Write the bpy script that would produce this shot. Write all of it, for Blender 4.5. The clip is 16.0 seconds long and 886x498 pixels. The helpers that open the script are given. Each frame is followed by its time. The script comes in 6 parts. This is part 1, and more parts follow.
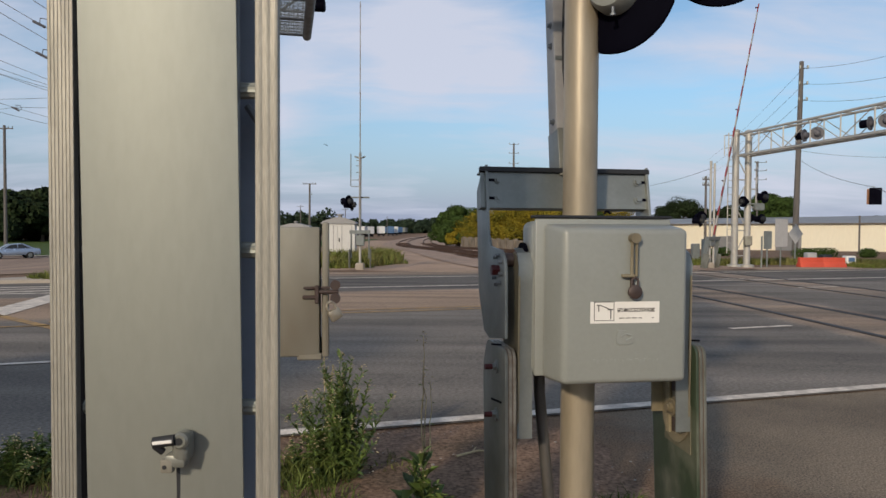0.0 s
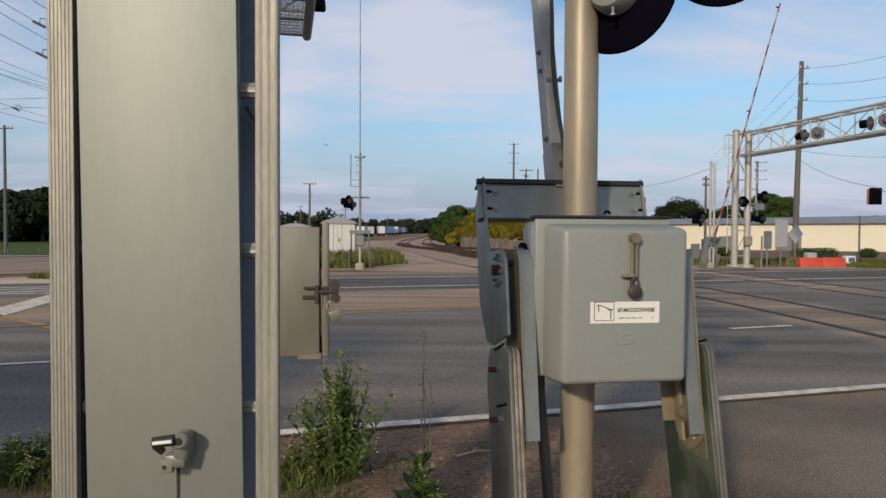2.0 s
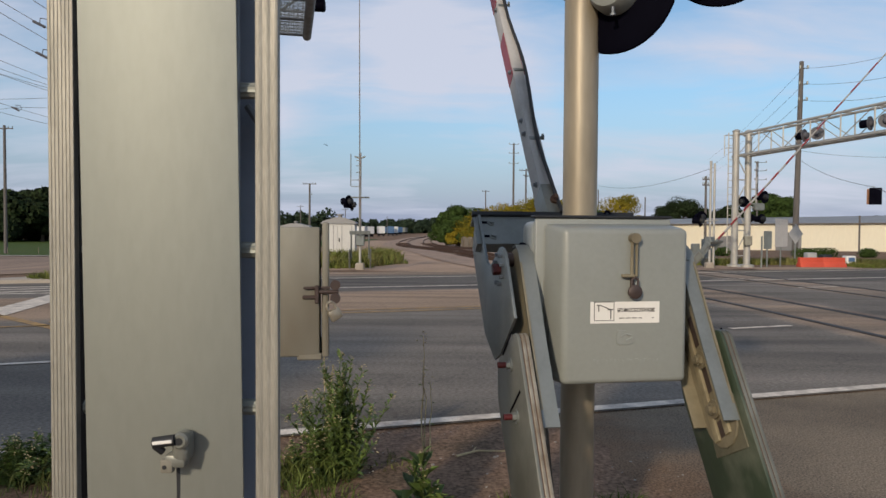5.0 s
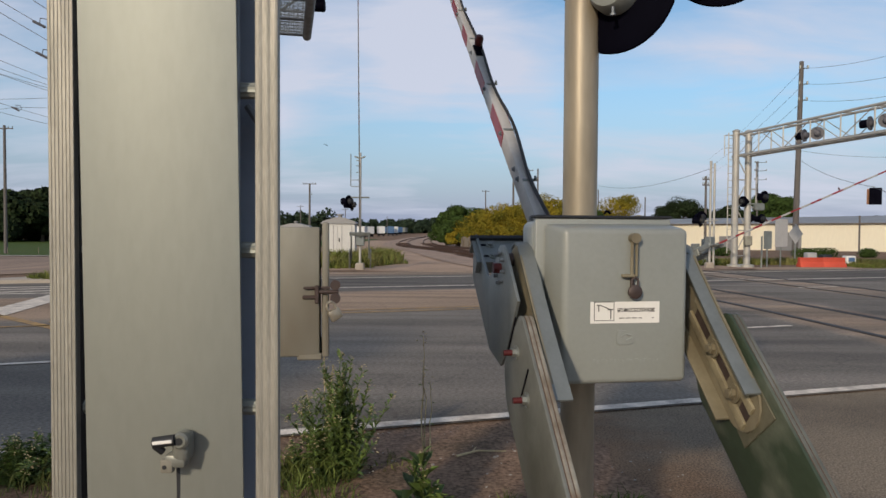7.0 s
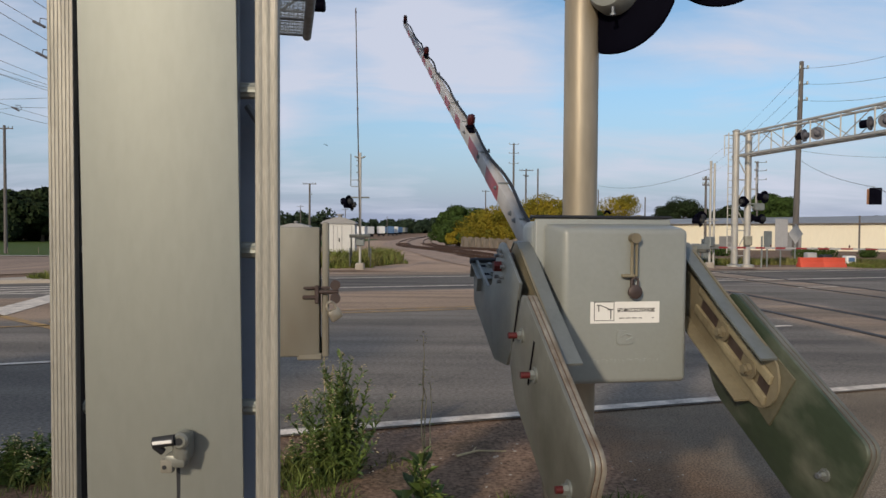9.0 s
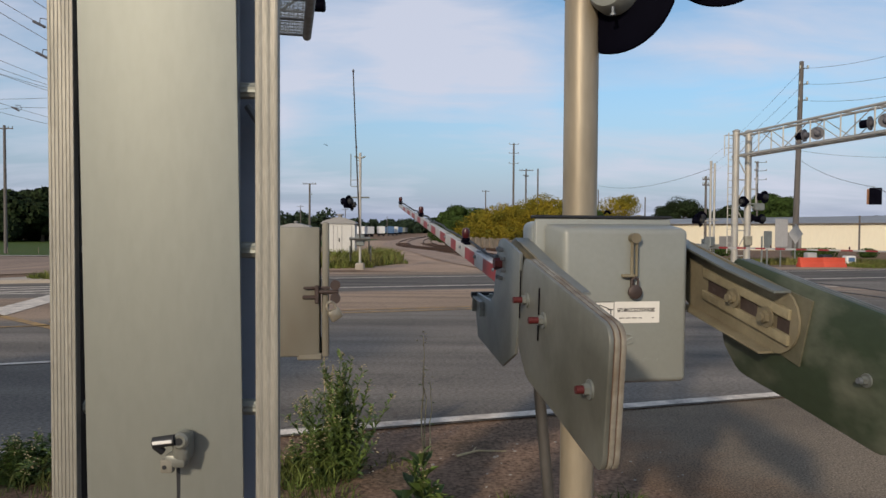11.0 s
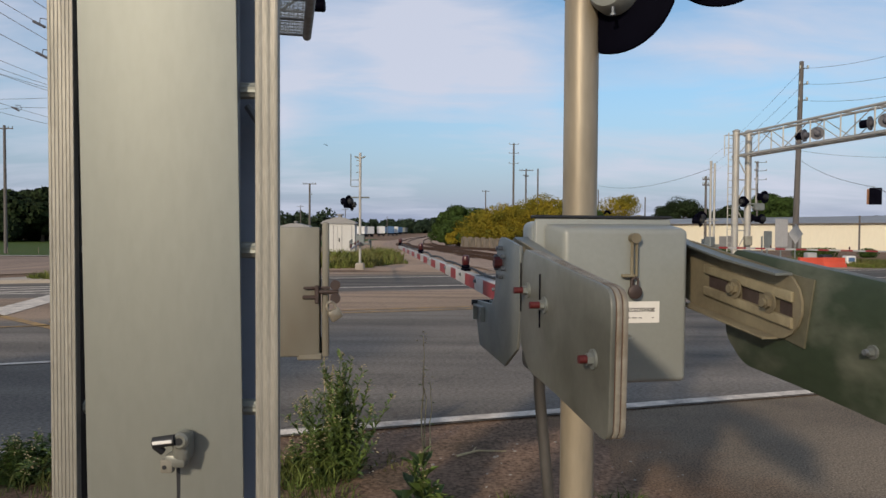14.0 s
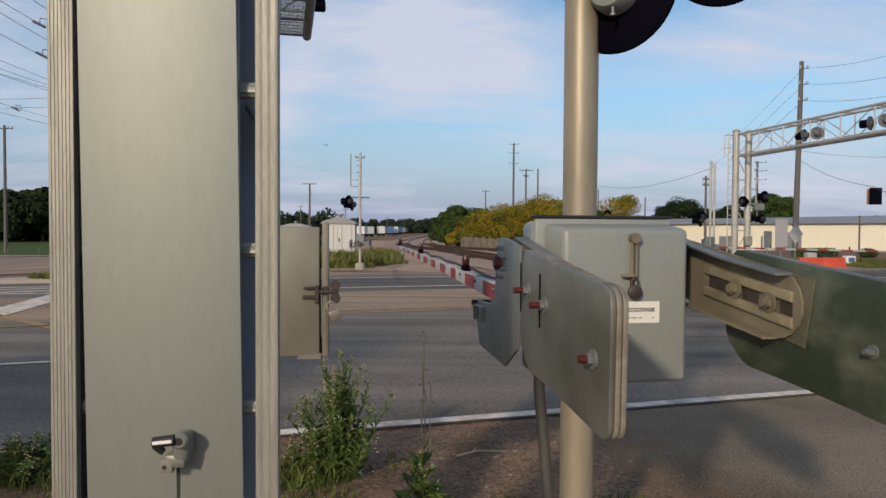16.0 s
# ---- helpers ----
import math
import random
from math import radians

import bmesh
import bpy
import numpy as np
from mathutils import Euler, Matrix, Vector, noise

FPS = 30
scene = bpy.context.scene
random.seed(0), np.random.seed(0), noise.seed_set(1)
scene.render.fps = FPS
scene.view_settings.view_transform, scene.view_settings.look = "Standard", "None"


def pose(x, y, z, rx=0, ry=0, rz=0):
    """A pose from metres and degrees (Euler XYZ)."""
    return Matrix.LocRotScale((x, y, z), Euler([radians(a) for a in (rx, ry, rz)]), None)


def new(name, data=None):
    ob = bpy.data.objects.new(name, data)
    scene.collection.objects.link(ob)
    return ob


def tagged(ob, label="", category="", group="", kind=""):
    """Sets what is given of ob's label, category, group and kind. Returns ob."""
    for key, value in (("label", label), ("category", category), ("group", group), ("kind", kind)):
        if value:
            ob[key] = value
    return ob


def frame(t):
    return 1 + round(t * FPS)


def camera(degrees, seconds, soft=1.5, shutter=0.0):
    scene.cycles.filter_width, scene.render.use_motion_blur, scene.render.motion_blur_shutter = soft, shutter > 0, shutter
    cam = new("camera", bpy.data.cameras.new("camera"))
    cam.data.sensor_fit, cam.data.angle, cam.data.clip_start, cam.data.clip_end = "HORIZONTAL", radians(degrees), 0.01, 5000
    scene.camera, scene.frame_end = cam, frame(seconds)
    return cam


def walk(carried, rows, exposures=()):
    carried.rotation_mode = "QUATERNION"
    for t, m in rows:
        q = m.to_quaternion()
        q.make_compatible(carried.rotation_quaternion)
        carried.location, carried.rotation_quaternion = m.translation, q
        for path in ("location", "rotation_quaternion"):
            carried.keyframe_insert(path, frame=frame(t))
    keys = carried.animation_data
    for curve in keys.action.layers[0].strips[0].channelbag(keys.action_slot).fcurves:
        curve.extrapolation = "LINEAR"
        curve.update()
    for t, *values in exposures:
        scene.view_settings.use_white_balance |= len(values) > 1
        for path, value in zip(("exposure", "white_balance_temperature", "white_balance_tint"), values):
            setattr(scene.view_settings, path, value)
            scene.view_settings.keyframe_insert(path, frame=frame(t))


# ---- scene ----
# camera: standing still at eye height beside the road
EYE = 1.55
cam = camera(66.45, 16.0)
CAM_POSE = pose(0, 0, EYE, 90 - 1.627, 0, 0) @ pose(0, 0, 0, 0, 0, 0.34)
walk(cam, [(0, CAM_POSE), (16, CAM_POSE)], exposures=[(0, -0.07), (16, -0.07)])

# ---- light: low hazy sun behind the camera, blue sky with thin cloud ----
SUN_TURN, SUN_LIFT = 25.3, 22.0
to_sun = Vector((-math.sin(radians(SUN_TURN)) * math.cos(radians(SUN_LIFT)),
                 -math.cos(radians(SUN_TURN)) * math.cos(radians(SUN_LIFT)),
                 math.sin(radians(SUN_LIFT))))
sun = new("sun", bpy.data.lights.new("sun", "SUN"))
sun.data.energy, sun.data.angle, sun.data.color = 3.1, radians(3.0), (1.0, 0.82, 0.62)
sun.rotation_mode = "QUATERNION"
sun.rotation_quaternion = to_sun.to_track_quat("Z", "Y")


def make_world():
    w = bpy.data.worlds.new("sky")
    scene.world = w
    w.use_nodes = True
    nt = w.node_tree
    nt.nodes.clear()
    out = nt.nodes.new("ShaderNodeOutputWorld")
    bg = nt.nodes.new("ShaderNodeBackground")
    sky = nt.nodes.new("ShaderNodeTexSky")
    sky.sky_type, sky.sun_disc = "NISHITA", False
    sky.sun_elevation = radians(SUN_LIFT)
    sky.sun_rotation = radians(180 + SUN_TURN)
    sky.air_density, sky.dust_density, sky.ozone_density = 1.0, 1.2, 2.0
    co = nt.nodes.new("ShaderNodeTexCoord")
    sep = nt.nodes.new("ShaderNodeSeparateXYZ")
    nt.links.new(co.outputs["Generated"], sep.inputs[0])
    # flatten the dome to a cloud plane
    add = nt.nodes.new("ShaderNodeMath")
    add.operation, add.inputs[1].default_value = "ADD", 0.16
    nt.links.new(sep.outputs["Z"], add.inputs[0])
    xy = []
    for ax in ("X", "Y"):
        d = nt.nodes.new("ShaderNodeMath")
        d.operation = "DIVIDE"
        nt.links.new(sep.outputs[ax], d.inputs[0])
        nt.links.new(add.outputs[0], d.inputs[1])
        xy.append(d)
    com = nt.nodes.new("ShaderNodeCombineXYZ")
    nt.links.new(xy[0].outputs[0], com.inputs[0])
    nt.links.new(xy[1].outputs[0], com.inputs[1])
    mp = nt.nodes.new("ShaderNodeMapping")
    mp.inputs["Location"].default_value = CLOUD_SHIFT
    mp.inputs["Rotation"].default_value = (0, 0, radians(28))
    mp.inputs["Scale"].default_value = (0.5, 1.15, 1)
    nt.links.new(com.outputs[0], mp.inputs[0])
    big = nt.nodes.new("ShaderNodeTexNoise")
    big.inputs["Scale"].default_value, big.inputs["Detail"].default_value = 0.8, 7
    big.inputs["Roughness"].default_value, big.inputs["Distortion"].default_value = 0.52, 0.35
    nt.links.new(mp.outputs[0], big.inputs["Vector"])
    fine = nt.nodes.new("ShaderNodeTexNoise")
    fine.inputs["Scale"].default_value, fine.inputs["Detail"].default_value = 2.6, 9
    fine.inputs["Roughness"].default_value, fine.inputs["Distortion"].default_value = 0.6, 0.8
    nt.links.new(mp.outputs[0], fine.inputs["Vector"])
    thick = nt.nodes.new("ShaderNodeMath")
    thick.operation = "MULTIPLY_ADD"
    thick.inputs[1].default_value = 0.42
    nt.links.new(fine.outputs[0], thick.inputs[0])
    nt.links.new(big.outputs[0], thick.inputs[2])
    last = thick.outputs[0]
    # banks of thicker cloud and clear lanes between them: direction, spread, amount
    for d, near, amount in CLOUD_BANKS:
        dot = nt.nodes.new("ShaderNodeVectorMath")
        dot.operation = "DOT_PRODUCT"
        dot.inputs[1].default_value = Vector(d).normalized()
        nt.links.new(co.outputs["Generated"], dot.inputs[0])
        rng = nt.nodes.new("ShaderNodeMapRange")
        rng.interpolation_type = "SMOOTHSTEP"
        rng.inputs["From Min"].default_value, rng.inputs["From Max"].default_value = near, 1.0
        rng.inputs["To Max"].default_value = amount
        nt.links.new(dot.outputs["Value"], rng.inputs[0])
        plus = nt.nodes.new("ShaderNodeMath")
        nt.links.new(last, plus.inputs[0])
        nt.links.new(rng.outputs[0], plus.inputs[1])
        last = plus.outputs[0]
    ramp = nt.nodes.new("ShaderNodeValToRGB")
    ramp.color_ramp.elements[0].position, ramp.color_ramp.elements[0].color = 0.61, (0.03, 0.03, 0.03, 1)
    ramp.color_ramp.elements[1].position, ramp.color_ramp.elements[1].color = 0.88, (0.92, 0.92, 0.92, 1)
    nt.links.new(last, ramp.inputs[0])
    # pale haze low down
    haze = nt.nodes.new("ShaderNodeMapRange")
    haze.inputs["From Min"].default_value, haze.inputs["From Max"].default_value = 0.0, 0.20
    haze.inputs["To Min"].default_value, haze.inputs["To Max"].default_value = 1.0, 0.0
    nt.links.new(sep.outputs["Z"], haze.inputs[0])
    mix = nt.nodes.new("ShaderNodeMix")
    mix.data_type = "RGBA"
    mix.inputs["B"].default_value = CLOUD
    nt.links.new(ramp.outputs[0], mix.inputs["Factor"])
    tint = nt.nodes.new("ShaderNodeMix")
    tint.data_type, tint.blend_type = "RGBA", "MULTIPLY"
    tint.inputs["Factor"].default_value = 1.0
    tint.inputs["B"].default_value = SKY_TINT
    nt.links.new(sky.outputs[0], tint.inputs["A"])
    low = nt.nodes.new("ShaderNodeMix")
    low.data_type = "RGBA"
    low.inputs["B"].default_value = HAZE
    nt.links.new(haze.outputs[0], low.inputs["Factor"])
    nt.links.new(tint.outputs["Result"], low.inputs["A"])
    nt.links.new(low.outputs["Result"], mix.inputs["A"])
    nt.links.new(mix.outputs["Result"], bg.inputs["Color"])
    bg.inputs["Strength"].default_value = 0.105
    nt.links.new(bg.outputs[0], out.inputs[0])


CLOUD_SHIFT = (3.7, 1.2, 0.0)
CLOUD = (6.2, 6.5, 7.7, 1)
CLOUD_BANKS = (((-0.13, 1, 0.31), 0.985, 0.09), ((0.0, 1, 0.25), 0.990, 0.11), ((0.10, 1, 0.19), 0.996, 0.10), ((0.50, 1, 0.26), 0.975, 0.10),
               ((0.05, 1, 0.115), 0.992, -0.16), ((-0.12, 1, 0.16), 0.992, -0.18), ((0.25, 1, 0.30), 0.985, -0.08))
HAZE = (3.25, 3.75, 5.4, 1)
SKY_TINT = (1.18, 1.35, 1.38, 1)
make_world()


# ---- materials ----
def surface(name, color, rough=0.6, metal=0.0, vary=0.25, scale=4.0, fine=70.0, bump=0.15, second=None, stretch=(1, 1, 1), patch=0.5, each=0.0, grain=None, gloss=None, cracks=0.0, spread=0.1):
    """A worn surface: large stains towards a second colour, fine grain and relief."""
    m = bpy.data.materials.new(name)
    m.use_nodes = True
    nt = m.node_tree
    b = nt.nodes["Principled BSDF"]
    grain = vary * 0.22 if grain is None else grain
    second = second or tuple(c * 0.6 for c in color)
    co = nt.nodes.new("ShaderNodeTexCoord")
    mp = nt.nodes.new("ShaderNodeMapping")
    mp.inputs["Scale"].default_value = stretch
    nt.links.new(co.outputs["Object"], mp.inputs[0])
    n1 = nt.nodes.new("ShaderNodeTexNoise")
    n1.inputs["Scale"].default_value, n1.inputs["Detail"].default_value = scale, 5
    n2 = nt.nodes.new("ShaderNodeTexNoise")
    n2.inputs["Scale"].default_value, n2.inputs["Detail"].default_value = fine, 3
    for n in (n1, n2):
        nt.links.new(mp.outputs[0], n.inputs["Vector"])
    r1 = nt.nodes.new("ShaderNodeMapRange")
    r1.inputs["From Min"].default_value, r1.inputs["From Max"].default_value = patch - 0.12, patch + 0.22
    nt.links.new(n1.outputs[0], r1.inputs[0])
    k = nt.nodes.new("ShaderNodeMath")
    k.operation, k.inputs[1].default_value = "MULTIPLY", vary * 2
    k.use_clamp = True
    nt.links.new(r1.outputs[0], k.inputs[0])
    mx = nt.nodes.new("ShaderNodeMix")
    mx.data_type = "RGBA"
    mx.inputs["A"].default_value, mx.inputs["B"].default_value = (*color, 1), (*second, 1)
    nt.links.new(k.outputs[0], mx.inputs["Factor"])
    hs = nt.nodes.new("ShaderNodeHueSaturation")
    v = nt.nodes.new("ShaderNodeMapRange")
    v.inputs["From Min"].default_value, v.inputs["From Max"].default_value = 0.25, 0.75
    v.inputs["To Min"].default_value, v.inputs["To Max"].default_value = 1 - grain, 1 + grain
    nt.links.new(n2.outputs[0], v.inputs[0])
    last = v.outputs[0]
    if each:
        inf = nt.nodes.new("ShaderNodeNewGeometry")
        rr = nt.nodes.new("ShaderNodeMapRange")
        rr.inputs["To Min"].default_value, rr.inputs["To Max"].default_value = 1 - each, 1 + each
        nt.links.new(inf.outputs["Random Per Island"], rr.inputs[0])
        mu = nt.nodes.new("ShaderNodeMath")
        mu.operation = "MULTIPLY"
        nt.links.new(last, mu.inputs[0])
        nt.links.new(rr.outputs[0], mu.inputs[1])
        last = mu.outputs[0]
    nt.links.new(last, hs.inputs["Value"])
    nt.links.new(mx.outputs["Result"], hs.inputs["Color"])
    colour = hs.outputs[0]
    if cracks:
        # wandering cracks and dark tyre-worn streaks
        wob = nt.nodes.new("ShaderNodeTexNoise")
        wob.inputs["Scale"].default_value, wob.inputs["Detail"].default_value = 1.1, 6
        nt.links.new(co.outputs["Object"], wob.inputs["Vector"])
        sh = nt.nodes.new("ShaderNodeMix")
        sh.data_type, sh.blend_type = "RGBA", "LINEAR_LIGHT"
        sh.inputs["Factor"].default_value = 0.5
        nt.links.new(co.outputs["Object"], sh.inputs["A"])
        nt.links.new(wob.outputs["Color"], sh.inputs["B"])
        vo = nt.nodes.new("ShaderNodeTexVoronoi")
        vo.feature = "DISTANCE_TO_EDGE"
        vo.inputs["Scale"].default_value = 0.7
        nt.links.new(sh.outputs["Result"], vo.inputs["Vector"])
        cr = nt.nodes.new("ShaderNodeMapRange")
        cr.inputs["From Min"].default_value, cr.inputs["From Max"].default_value = 0.004, 0.016
        cr.inputs["To Min"].default_value, cr.inputs["To Max"].default_value = 1 - cracks, 1.0
        nt.links.new(vo.outputs["Distance"], cr.inputs[0])
        st = nt.nodes.new("ShaderNodeTexNoise")
        st.inputs["Scale"].default_value, st.inputs["Detail"].default_value = 1.0, 7
        smp = nt.nodes.new("ShaderNodeMapping")
        smp.inputs["Rotation"].default_value = (0, 0, radians(-16.5))
        smp.inputs["Scale"].default_value = (0.10, 1.1, 1)
        nt.links.new(co.outputs["Object"], smp.inputs[0])
        nt.links.new(smp.outputs[0], st.inputs["Vector"])
        sr = nt.nodes.new("ShaderNodeMapRange")
        sr.inputs["From Min"].default_value, sr.inputs["From Max"].default_value = 0.34, 0.62
        sr.inputs["To Min"].default_value, sr.inputs["To Max"].default_value = 0.66, 1.14
        nt.links.new(st.outputs[0], sr.inputs[0])
        mu2 = nt.nodes.new("ShaderNodeMath")
        mu2.operation = "MULTIPLY"
        nt.links.new(cr.outputs[0], mu2.inputs[0])
        nt.links.new(sr.outputs[0], mu2.inputs[1])
        hs2 = nt.nodes.new("ShaderNodeHueSaturation")
        nt.links.new(colour, hs2.inputs["Color"])
        nt.links.new(mu2.outputs[0], hs2.inputs["Value"])
        colour = hs2.outputs[0]
    nt.links.new(colour, b.inputs["Base Color"])
    rg = nt.nodes.new("ShaderNodeMapRange")
    rg.inputs["To Min"].default_value, rg.inputs["To Max"].default_value = max(0.05, rough - spread), min(1, rough + spread * 1.2)
    nt.links.new(n1.outputs[0], rg.inputs[0])
    nt.links.new(rg.outputs[0], b.inputs["Roughness"])
    b.inputs["Metallic"].default_value = metal
    if gloss is not None:
        b.inputs["Specular IOR Level"].default_value = gloss
    if bump:
        bp = nt.nodes.new("ShaderNodeBump")
        bp.inputs["Strength"].default_value, bp.inputs["Distance"].default_value = bump, 0.01
        nt.links.new(n2.outputs[0], bp.inputs["Height"])
        nt.links.new(bp.outputs[0], b.inputs["Normal"])
    return m


